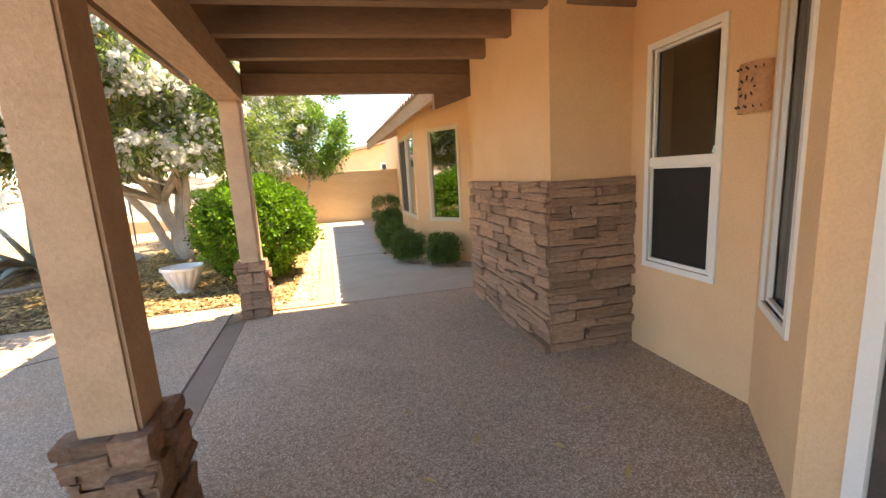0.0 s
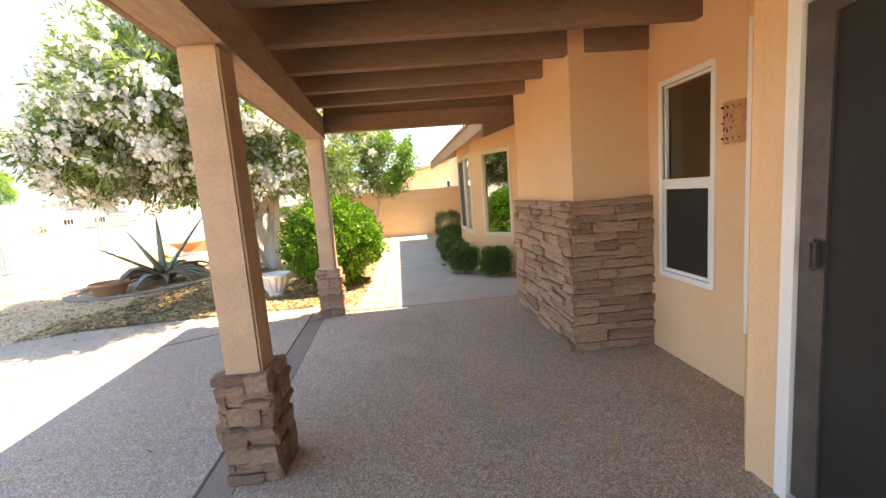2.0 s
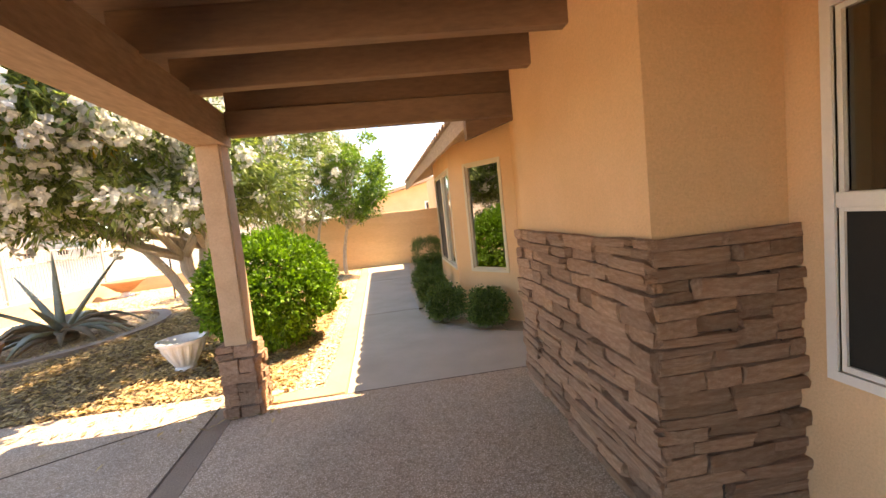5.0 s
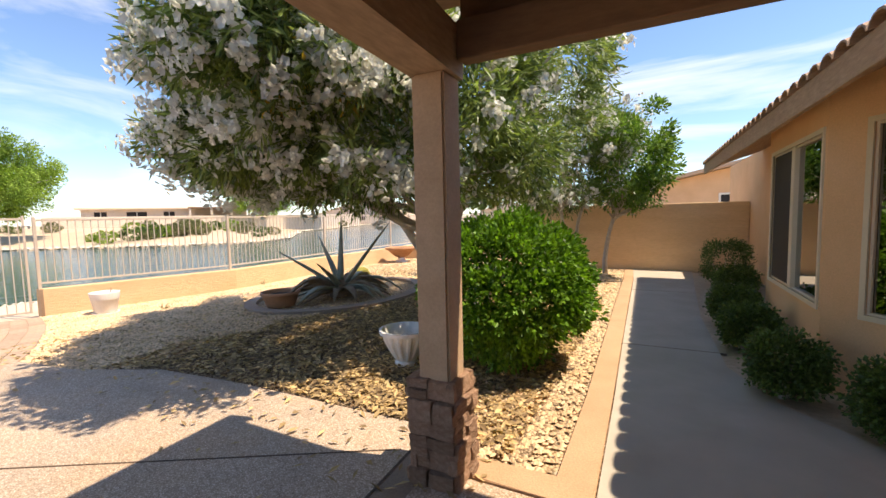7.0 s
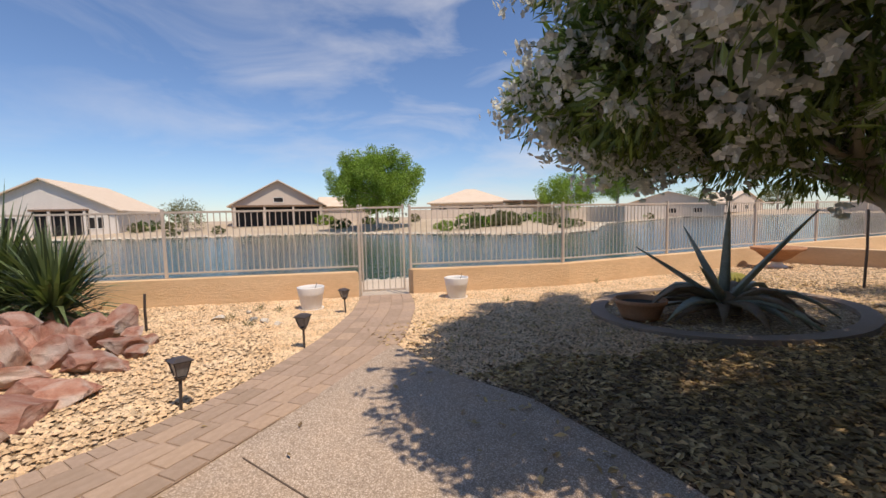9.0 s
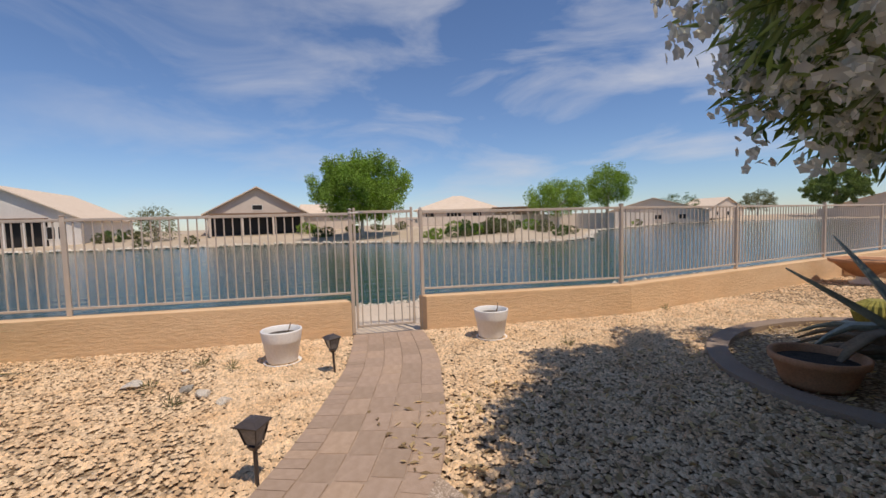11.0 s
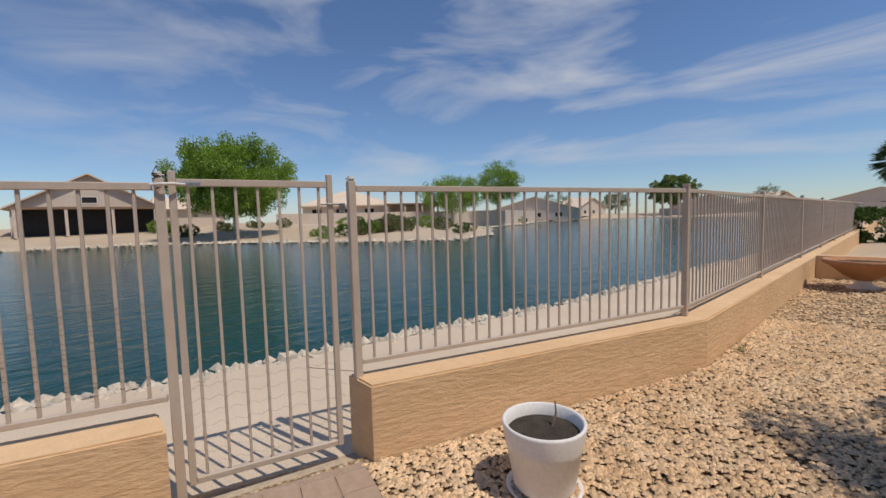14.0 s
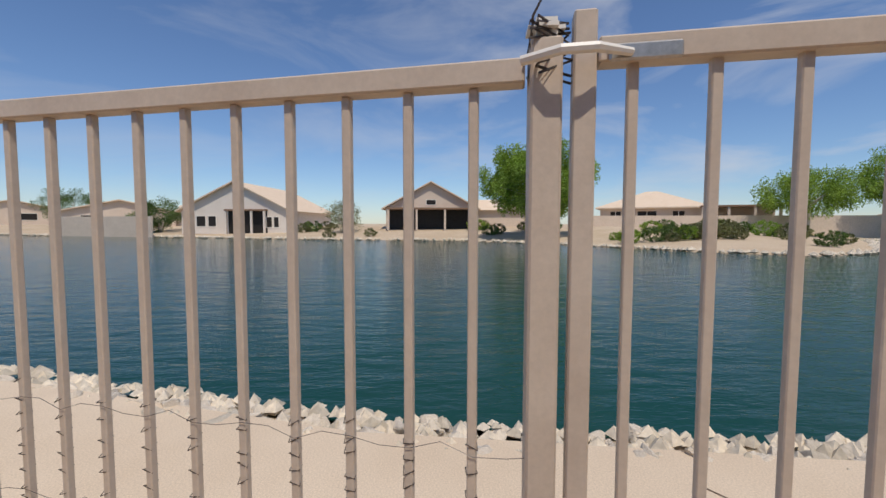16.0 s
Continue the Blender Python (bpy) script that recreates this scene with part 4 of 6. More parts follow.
# ---- foliage ----
def leaves(centres, spread, count, length, width, droop=0.0, outward=None, seed=1, flat=0.0):
    """Folded leaf blades round cluster centres: vertices and faces."""
    r = np.random.default_rng(seed)
    c = np.repeat(np.asarray(centres, float), count, 0)
    n = len(c)
    off = r.normal(size=(n, 3))
    off /= np.linalg.norm(off, axis=1)[:, None]
    base = c + off * (spread * r.random(n) ** 0.5)[:, None]
    d = off * 0.7 + r.normal(size=(n, 3)) * 0.6
    if outward is not None:
        d += np.repeat(np.asarray(outward, float), count, 0) * 0.7
    d[:, 2] -= droop
    d[:, 2] *= 1 - flat
    d /= np.linalg.norm(d, axis=1)[:, None] + 1e-9
    side = np.cross(d, r.normal(size=(n, 3)))
    side /= np.linalg.norm(side, axis=1)[:, None] + 1e-9
    up = np.cross(side, d)
    L, W = length * r.uniform(0.7, 1.3, n)[:, None], width * r.uniform(0.7, 1.3, n)[:, None]
    v = np.stack([base, base + d * L * 0.5 + side * W + up * W * 0.4, base + d * L, base + d * L * 0.5 - side * W + up * W * 0.4], 1)
    f = np.arange(n * 4).reshape(n, 4)
    return v.reshape(-1, 3), f


def crown_points(centre, radii, n, seed, shell=0.55, lump=0.28, floor=-1e9):
    """Uneven crown: points in a lumpy ellipsoid, thick at the shell, with their outward direction."""
    r = np.random.default_rng(seed)
    pts, outs = [], []
    while len(pts) < n:
        d = Vector(r.normal(size=3)).normalized()
        k = 1 + lump * 2 * noise.noise((d.x * 2.1 + seed, d.y * 2.1, d.z * 2.1)) + lump * noise.noise((d.x * 5 + seed, d.y * 5, d.z * 5))
        q = (shell + (1 - shell) * r.random() ** 0.6) * min(k, 1.1)
        p = Vector(centre) + Vector((d.x * radii[0], d.y * radii[1], d.z * radii[2])) * q
        if p.z < floor + 0.35 * noise.noise((p.x * 0.8, p.y * 0.8, seed)):
            continue
        if noise.noise((p.x * 1.1 + seed, p.y * 1.1, p.z * 1.1)) < -0.28:
            continue
        pts.append(p)
        outs.append(d)
    return pts, outs


def shape_mesh(name, v, f, mat, parent, label=""):
    return raw(name, np.asarray(v).tolist(), np.asarray(f).tolist(), mat, parent, label)


def limb_path(a, b, bend, r):
    a, b = Vector(a), Vector(b)
    return [a.lerp(b, t) + Vector((r.uniform(-1, 1), r.uniform(-1, 1), r.uniform(-0.3, 0.6))) * bend * math.sin(math.pi * t) for t in (0, 0.25, 0.5, 0.75, 1)]


def tree(name, base, stems, centre, radii, clusters, per, leaf, mat, label, seed, spread=0.22, floor=-1e9, bark=None, limbs=26, shell=0.55, droop=0.15, category="tree", lobes=()):
    t = empty(name, *base, label, category)
    r = random.Random(seed)
    inv = t.matrix_basis.inverted()
    pts, outs = crown_points(centre, radii, clusters, seed, shell, floor=floor)
    for lobe_centre, lobe_radii, lobe_clusters in lobes:
        more, more_out = crown_points(lobe_centre, lobe_radii, lobe_clusters, seed + 1, 0.3, floor=floor)
        pts, outs = pts + more, outs + more_out
    bm = bmesh.new()
    for top, r0, r1 in stems:
        p = limb_path((base[0] + r.uniform(-0.06, 0.06), base[1] + r.uniform(-0.06, 0.06), base[2] - 0.05), top, 0.10, r)
        tube_into(bm, [inv @ q for q in p], [r0, r0 * 0.86 + r1 * 0.14, (r0 + r1) / 2, r1 * 1.1, r1], 10)
        for q in r.sample(pts, max(2, limbs // len(stems))):
            s = limb_path(Vector(top) + Vector((0, 0, -0.1)), q, 0.25, r)
            tube_into(bm, [inv @ w for w in s], [r1 * 0.75, r1 * 0.5, r1 * 0.34, r1 * 0.2, 0.004], 6)
    part("trunk", bm, bark or BARK, t, smooth=True)
    v, f = leaves(pts, spread, per, leaf[0], leaf[1], droop, outs, seed)
    v = v - np.array(base)
    shape_mesh("crown", v, f, mat, t)
    return t, pts, outs


OL_C, OL_R = (-0.65, 7.9, 3.15), (2.5, 3.1, 1.92)
oleander, ol_pts, ol_out = tree("oleander_tree", (-0.5, 9.1, 0), [((-0.64, 8.78, 1.25), 0.14, 0.10), ((-0.40, 9.05, 1.4), 0.13, 0.085), ((-1.2, 8.15, 1.85), 0.085, 0.06), ((-0.1, 8.5, 1.9), 0.07, 0.05)], OL_C, OL_R, 780, 108, (0.15, 0.015), OLEANDER, "white-flowering oleander tree with a pale forked trunk", 11, 0.27, 1.82, lobes=[((-1.75, 6.15, 2.55), (0.95, 0.9, 0.7), 100), ((-1.6, 7.6, 2.5), (1.1, 1.3, 0.65), 80), ((-0.1, 5.35, 3.0), (1.05, 0.9, 0.7), 85), ((-2.5, 6.95, 2.35), (0.5, 0.7, 0.6), 65)], limbs=40)


def blossoms(owner, base, pts, outs, n, seed, size=0.05, zmin=1.9, bunch=0.13):
    r = random.Random(seed)
    good = [(p, o) for p, o in zip(pts, outs) if p.z > zmin]
    V, F = [], []
    for p, o in r.choices(good, k=n):
        c0 = p + o * r.uniform(0.08, 0.32) + Vector([r.gauss(0, 0.10) for _ in range(3)])
        for _ in range(r.randint(9, 18)):
            c = c0 + Vector([r.gauss(0, bunch) * 0.6 for _ in range(3)])
            nrm = (o + Vector([r.gauss(0, 0.5) for _ in range(3)])).normalized()
            a = nrm.orthogonal().normalized()
            b = nrm.cross(a)
            s = size * r.uniform(0.7, 1.2)
            for k in range(5):
                t = 2 * math.pi * k / 5
                u, w = a * math.cos(t) + b * math.sin(t), a * -math.sin(t) + b * math.cos(t)
                i = len(V)
                V += [tuple(q - Vector(base)) for q in (c, c + u * s * 0.6 + w * s * 0.46 + nrm * s * 0.2, c + u * s + nrm * s * 0.25, c + u * s * 0.6 - w * s * 0.46 + nrm * s * 0.2)]
                F.append((i, i + 1, i + 2, i + 3))
    raw("blossom", V, F, PETAL, owner, "clusters of white oleander flowers")


yellow_at = [p for k, p in enumerate(ol_pts) if k % 31 == 0 and p.z < 3.4]
yv, yf = leaves(yellow_at, 0.16, 34, 0.15, 0.016, 0.5, None, 77)
shape_mesh("yellowed_leaves", yv - np.array((-0.5, 9.1, 0)), yf, YELLOW, oleander, "tufts of yellowed old leaves")
sunny = [p for p in ol_pts if p.y < 6.9 or p.x < -2.2]
sunny_out = [o for p, o in zip(ol_pts, ol_out) if p.y < 6.9 or p.x < -2.2]
blossoms(oleander, (-0.5, 9.1, 0), ol_pts + sunny * 2, ol_out + sunny_out * 2, 3200, 3, 0.036, 1.75, 0.075)
old, od_pts, od_out = tree("oleander_tree", (0.7, 13.4, 0), [((0.5, 13.2, 1.6), 0.07, 0.04), ((1.0, 13.5, 1.7), 0.06, 0.035)], (0.55, 13.0, 3.0), (1.75, 1.8, 1.55), 260, 80, (0.14, 0.013), OLEANDER, "pale-flowered oleander tree near the end wall", 23, 0.26, 1.5)
blossoms(old, (0.7, 13.4, 0), od_pts, od_out, 420, 4, 0.036, 1.9, 0.08)
tree("citrus_tree", (1.6, 13.3, 0), [((1.75, 13.1, 1.4), 0.06, 0.04)], (2.1, 12.8, 2.6), (0.95, 1.0, 1.15), 150, 70, (0.10, 0.022), CITRUS, "small bright green tree before the tan wall", 31, 0.2, 1.2)


def shrub(name, x, y, z, radii, clusters, per, leaf, mat, label, seed, category="bush", group="", boxy=1.0, stems=9):
    s = empty(name, x, y, z, label, category, group)
    r = np.random.default_rng(seed)
    pts, outs = [], []
    for _ in range(clusters):
        d = Vector(r.normal(size=3)).normalized()
        e = Vector([math.copysign(abs(c) ** boxy, c) for c in d])
        q = (0.80 + 0.18 * r.random()) * (1 + 0.10 * noise.noise((d.x * 2 + seed, d.y * 2, d.z * 2)))
        pts.append(Vector((e.x * radii[0] * q, e.y * radii[1] * q, radii[2] * (1 + e.z * q) * 0.97 + 0.06)))
        outs.append(d)
    bm = bmesh.new()
    rr = random.Random(seed)
    for k in range(stems):
        q = rr.choice(pts)
        tube_into(bm, limb_path((rr.uniform(-0.15, 0.15) * radii[0], rr.uniform(-0.15, 0.15) * radii[1], -0.03), (q.x * 0.7, q.y * 0.7, max(q.z * 0.7, 0.1)), 0.05, rr), [0.022, 0.018, 0.014, 0.010, 0.005], 6)
    part("stems", bm, BARK, s)
    v, f = leaves(pts, 0.11, per, leaf[0], leaf[1], 0.0, outs, seed)
    v[:, 2] = np.maximum(v[:, 2], 0.03)
    shape_mesh("foliage", v, f, mat, s)
    return s


shrub("clipped_bush", 1.34, 6.5, 0, (0.82, 0.82, 0.71), 620, 46, (0.055, 0.018), BUSH, "rounded bright green clipped bush beside the patio", 5)
for k, (x, y, rad, h) in enumerate([(4.02, 6.15, 0.20, 0.18), (3.57, 6.68, 0.21, 0.20), (3.52, 7.88, 0.22, 0.19), (3.53, 8.98, 0.23, 0.20), (3.75, 10.5, 0.26, 0.24), (3.85, 12.4, 0.40, 0.40)]):
    shrub("box_bush", x, y, 0.0, (rad, rad, h), 170, 40, (0.03, 0.012), DARK_BUSH, "small dark green clipped bush by the bay window", 50 + k, "bush", "clipped bushes by the bay", 0.72, 4)


# ---- agave, yucca, cactus ----
def blade(pts, widths, thick, n=6):
    """A fleshy pointed leaf: a trough-shaped section along a line of points."""
    bm = bmesh.new()
    pts = [Vector(p) for p in pts]
    rings = []
    for i, p in enumerate(pts):
        d = (pts[min(i + 1, len(pts) - 1)] - pts[max(i - 1, 0)]).normalized()
        s = d.cross(Vector((0, 0, 1)))
        s = s.normalized() if s.length > 1e-3 else Vector((1, 0, 0))
        u = s.cross(d).normalized()
        w, t = widths[i], thick * (0.35 + widths[i] / max(widths))
        rings.append([bm.verts.new(p + q) for q in (s * w + u * w * 0.35, u * t * 0.1, -s * w + u * w * 0.35, -s * w * 0.5 - u * t * 0.7, -u * t, s * w * 0.5 - u * t * 0.7)])
    for a, b in zip(rings, rings[1:]):
        for k in range(6):
            bm.faces.new((a[k], a[(k + 1) % 6], b[(k + 1) % 6], b[k]))
    bm.faces.new(rings[0][::-1])
    bm.faces.new(rings[-1])
    return bm


def agave(x, y, z):
    a = empty("agave", x, y, z, "large grey-green agave with tall spikes and drooping dry leaves", "agave")
    r = random.Random(4)
    prof = [0.06, 0.085, 0.08, 0.06, 0.034, 0.004]
    slim = [0.06, 0.068, 0.056, 0.042, 0.024, 0.003]
    # standing leaves
    for az, lean, L in ((1.95, 0.12, 1.35), (0.75, 0.62, 1.45), (3.9, 0.92, 1.15), (2.75, 0.70, 1.25), (5.0, 0.95, 0.9)):
        d = Vector((math.cos(az) * math.sin(lean), math.sin(az) * math.sin(lean), math.cos(lean)))
        pts = [Vector((d.x * 0.1, d.y * 0.1, 0.22)) + d * L * t + Vector((d.x, d.y, 0)) * 0.12 * t * t for t in (0, 0.2, 0.4, 0.6, 0.8, 1)]
        part("leaf", blade(pts, slim, 0.04), AGAVE, a, smooth=True)
    # leaves that arch to the ground
    for k in range(33):
        az, L = k * 2 * math.pi / 19 + r.uniform(-0.2, 0.2), r.uniform(0.75, 1.15)
        dx, dy = math.cos(az), math.sin(az)
        rise = r.uniform(0.04, 0.22) if k < 19 else r.uniform(0.10, 0.30)
        pts = [Vector((dx * (0.08 + L * t), dy * (0.08 + L * t), 0.14 + rise * math.sin(math.pi * min(1, t * 0.95)) - 0.10 * t * t)) for t in (0, 0.2, 0.4, 0.6, 0.8, 1)]
        dry = k % 3 != 0
        part("leaf", blade(pts, [w * r.uniform(0.85, 1.2) for w in prof], 0.04), DRY if dry else AGAVE, a, "dry brown agave leaf" if dry else "", smooth=True)
    part("crown_base", lathe([(0.0, -0.05), (0.2, -0.05), (0.22, 0.08), (0.15, 0.24), (0.05, 0.32)], 14), DRY, a)
    return a


agave(-2.8, 8.85, yard_z(-2.75) - 0.02)


def yucca(x, y, z, seed, label):
    e = empty("yucca", x, y, z, label, "yucca")
    r = random.Random(seed)
    V, F = [], []
    for k in range(300):
        az, lean = r.uniform(0, 6.28), abs(r.gauss(0.9, 0.55))
        L = r.uniform(0.6, 1.1)
        d = Vector((math.cos(az) * math.sin(lean), math.sin(az) * math.sin(lean), math.cos(lean)))
        s = Vector((-math.sin(az), math.cos(az), 0)) * 0.02
        b = Vector((math.cos(az) * 0.05, math.sin(az) * 0.05, 0.12 + r.uniform(0, 0.25)))
        p1, p2 = b + d * L * 0.55 + Vector((0, 0, 0.03)), b + d * L - Vector((0, 0, 0.10 * L * lean))
        p2.z, p1.z = max(p2.z, 0.02), max(p1.z, 0.03)
        i = len(V)
        V += [tuple(q) for q in (b - s, b + s, p1 + s * 1.2, p2, p1 - s * 1.2)]
        F += [(i, i + 1, i + 2, i + 4), (i + 2, i + 3, i + 4)]
    raw("foliage", V, F, YUCCA, e)
    part("stem", tube([(0, 0, -0.1), (0.02, 0, 0.2), (0, 0.02, 0.42)], [0.10, 0.09, 0.06], 9), DRY, e)
    return e


yucca(-7.0, 0.30, yard_z(-7.0), 2, "spiky green yucca behind the red rocks").scale = (1.15, 1.15, 1.25)
yucca(-7.8, -0.65, yard_z(-7), 3, "taller spiky green yucca beside the lake wall").scale = (1.35, 1.35, 1.6)

cact = empty("barrel_cactus", -3.75, 10.6, yard_z(-3.75), "round golden barrel cactus in the agave bed", "cactus")
bm = bmesh.new()
NR = 44
rings = [[bm.verts.new(((rr * (1 + 0.09 * (-1) ** k)) * math.cos(2 * math.pi * k / NR), (rr * (1 + 0.09 * (-1) ** k)) * math.sin(2 * math.pi * k / NR), z)) for k in range(NR)] for rr, z in ((0.14, -0.02), (0.21, 0.07), (0.24, 0.17), (0.20, 0.27), (0.11, 0.33), (0.02, 0.335))]
for a, b in zip(rings, rings[1:]):
    for k in range(NR):
        bm.faces.new((a[k], a[(k + 1) % NR], b[(k + 1) % NR], b[k]))
bm.faces.new(rings[0][::-1])
bm.faces.new(rings[-1])
part("body", bm, CACTUS, cact)


# ---- pots ----
def white_pot(x, y, label, lean=0.0):
    z = yard_z(x) - 0.012
    p = empty("planter_pot", x, y, z, label, "pot", "white pots by the lake wall")
    p.rotation_euler = (0, 0, lean)
    part("pot", lathe([(0.0, 0.03), (0.155, 0.03), (0.165, 0.05), (0.198, 0.25), (0.203, 0.255), (0.207, 0.285), (0.208, 0.29), (0.222, 0.375), (0.222, 0.388), (0.212, 0.392), (0.203, 0.385), (0.195, 0.33), (0.19, 0.30), (0.0, 0.30)], 40), POT_WHITE, p, smooth=True)
    part("saucer", lathe([(0.0, 0.0), (0.18, 0.0), (0.205, 0.03), (0.195, 0.034), (0.175, 0.012), (0.0, 0.012)], 40), POT_WHITE, p, smooth=True)
    part("soil", lathe([(0.0, 0.28), (0.195, 0.28), (0.194, 0.325), (0.1, 0.335), (0.0, 0.33)], 24), SOIL, p)
    part("dry_stalk", tube([(0.03, 0.05, 0.32), (0.05, 0.08, 0.40), (0.04, 0.10, 0.46)], [0.008, 0.006, 0.004], 6), DRY, p)
    return p


white_pot(-6.45, 3.86, "white glazed pot of bare soil on a saucer")
white_pot(-6.05, 6.38, "white glazed pot with dry stalks and cracked side", 0.4)

bowl = empty("planter_bowl", 0.45, 6.08, -0.01, "white fluted garden urn bowl under the tree", "pot")
bm = bmesh.new()
NB = 56
rings = []
for rr, z, fl in ((0.02, 0.0, 0), (0.13, 0.0, 0), (0.135, 0.02, 0), (0.12, 0.06, 0), (0.17, 0.14, 0.04), (0.235, 0.26, 0.045), (0.265, 0.345, 0.02), (0.295, 0.35, 0), (0.298, 0.385, 0), (0.275, 0.39, 0), (0.25, 0.345, 0), (0.20, 0.25, 0), (0.02, 0.20, 0)):
    rings.append([bm.verts.new((rr * (1 + fl * (-1) ** (k // 2)) * math.cos(2 * math.pi * k / NB), rr * (1 + fl * (-1) ** (k // 2)) * math.sin(2 * math.pi * k / NB), z)) for k in range(NB)])
for a, b in zip(rings, rings[1:]):
    for k in range(NB):
        bm.faces.new((a[k], a[(k + 1) % NB], b[(k + 1) % NB], b[k]))
bm.faces.new(rings[0][::-1])
bm.faces.new(rings[-1])
bowl.scale = (0.88, 0.88, 0.95)
part("bowl", bm, POT_WHITE, bowl)
part("soil", lathe([(0.0, 0.20), (0.19, 0.21), (0.215, 0.265), (0.1, 0.285), (0.0, 0.28)], 24), DIRT, bowl, "dry pale soil")

tp = empty("terracotta_pot", -3.2, 7.75, yard_z(-3.2) - 0.012, "wide orange terracotta pot in the agave bed", "pot")
part("pot", lathe([(0.0, 0.0), (0.27, 0.0), (0.30, 0.05), (0.37, 0.24), (0.40, 0.25), (0.405, 0.31), (0.385, 0.315), (0.36, 0.30), (0.345, 0.22), (0.0, 0.20)], 40), TERRACOTTA, tp, smooth=True)
part("soil", lathe([(0.0, 0.18), (0.33, 0.19), (0.345, 0.235), (0.0, 0.25)], 24), SOIL, tp)
tp.scale = (0.82, 0.82, 0.85)
tb = empty("pedestal_planter", -5.4, 15.0, yard_z(-5.35) - 0.012, "wide terracotta bowl on a foot beside the low wall", "pot")
part("bowl", lathe([(0.0, 0.16), (0.12, 0.16), (0.26, 0.24), (0.46, 0.42), (0.56, 0.47), (0.57, 0.53), (0.53, 0.535), (0.48, 0.47), (0.0, 0.44)], 44), TERRACOTTA, tb, smooth=True)
part("foot", lathe([(0.0, 0.0), (0.22, 0.0), (0.225, 0.05), (0.14, 0.08), (0.11, 0.13), (0.13, 0.17), (0.0, 0.17)], 32), POT_WHITE, tb, "pale chipped foot", smooth=True)
part("soil", lathe([(0.0, 0.43), (0.47, 0.455), (0.47, 0.475), (0.0, 0.49)], 28), SOIL, tb)


# ---- solar path lanterns ----
def lantern(x, y, tilt, turn):
    z = yard_z(x) - 0.012
    e = empty("path_lantern", x, y, z, "dark bronze solar path lantern on a stake", "garden light", "path lanterns")
    e.rotation_euler = (tilt, tilt * 0.5, turn)
    part("stake", tube([(0, 0, -0.06), (0, 0, 0.24)], [0.011, 0.013], 10), DARKMETAL, e)
    part("collar", lathe([(0.0, 0.235), (0.03, 0.235), (0.045, 0.262), (0.0, 0.27)], 6), DARKMETAL, e)
    def hexagon(r, zz):
        return [(r * math.cos(math.pi * k / 2 + math.pi / 4), r * math.sin(math.pi * k / 2 + math.pi / 4), zz) for k in range(4)]
    bm = bmesh.new()
    a, b = [bm.verts.new(p) for p in hexagon(0.043, 0.27)], [bm.verts.new(p) for p in hexagon(0.077, 0.375)]
    for k in range(4):
        bm.faces.new((a[k], a[(k + 1) % 4], b[(k + 1) % 4], b[k]))
    bm.faces.new(a[::-1])
    bm.faces.new(b)
    part("glass_body", bm, LAMP_GLASS, e, "smoked glass lantern body")
    for p, q in zip(hexagon(0.046, 0.268), hexagon(0.081, 0.378)):
        part("rib", tube([p, q], [0.0045, 0.0045], 6), DARKMETAL, e)
    bm = bmesh.new()
    rr = [[bm.verts.new(p) for p in hexagon(r, zz)] for r, zz in ((0.098, 0.376), (0.102, 0.386), (0.055, 0.408), (0.02, 0.413))]
    for s, t in zip(rr, rr[1:]):
        for k in range(4):
            bm.faces.new((s[k], s[(k + 1) % 4], t[(k + 1) % 4], t[k]))
    bm.faces.new(rr[0][::-1])
    bm.faces.new(rr[-1])
    part("cap", bm, DARKMETAL, e)
    return e


lantern(-5.75, 4.30, 0.06, 0.3)
lantern(-3.98, 3.52, 0.04, 0.9)
lantern(-2.74, 2.53, -0.05, 0.5)

pole = part("garden_stake", tube([(0, 0, -0.1), (0.015, 0, 0.7), (0.0, 0.01, 1.35)], [0.022, 0.022, 0.02], 8), DARKMETAL)
tagged(pole, "thin dark wooden garden stake in the gravel", "stake")
pole.location = (-2.85, 12.7, yard_z(-2.85))
stake = part("garden_stake", tube([(0, 0, -0.1), (0.01, 0, 0.3), (0.0, 0.01, 0.52)], [0.018, 0.018, 0.017], 8), DARKMETAL)
tagged(stake, "short rusty metal stake beside the red rocks", "stake")
stake.location = (-6.05, 1.62, yard_z(-6.05))


# ---- rocks ----
def boulder_mesh(seed, mat, sharp=0.35):
    bm = bmesh.new()
    bmesh.ops.create_icosphere(bm, subdivisions=4, radius=1.0)
    r = random.Random(seed)
    planes = [(Vector([r.gauss(0, 1) for _ in range(3)]).normalized(), r.uniform(0.42, 0.80)) for _ in range(13)]
    for v in bm.verts:
        for nrm, d in planes:
            over = v.co.dot(nrm) - d
            if over > 0:
                v.co -= nrm * over
        v.co += v.co.normalized() * (0.05 * noise.noise(v.co * 2.3 + Vector((seed, 0, 0))) + 0.03 * noise.noise(v.co * 7 + Vector((seed, 0, 0)))) * (1 + sharp)
    me = bpy.data.meshes.new("rock")
    bm.to_mesh(me)
    bm.free()
    me.materials.append(mat)
    return me


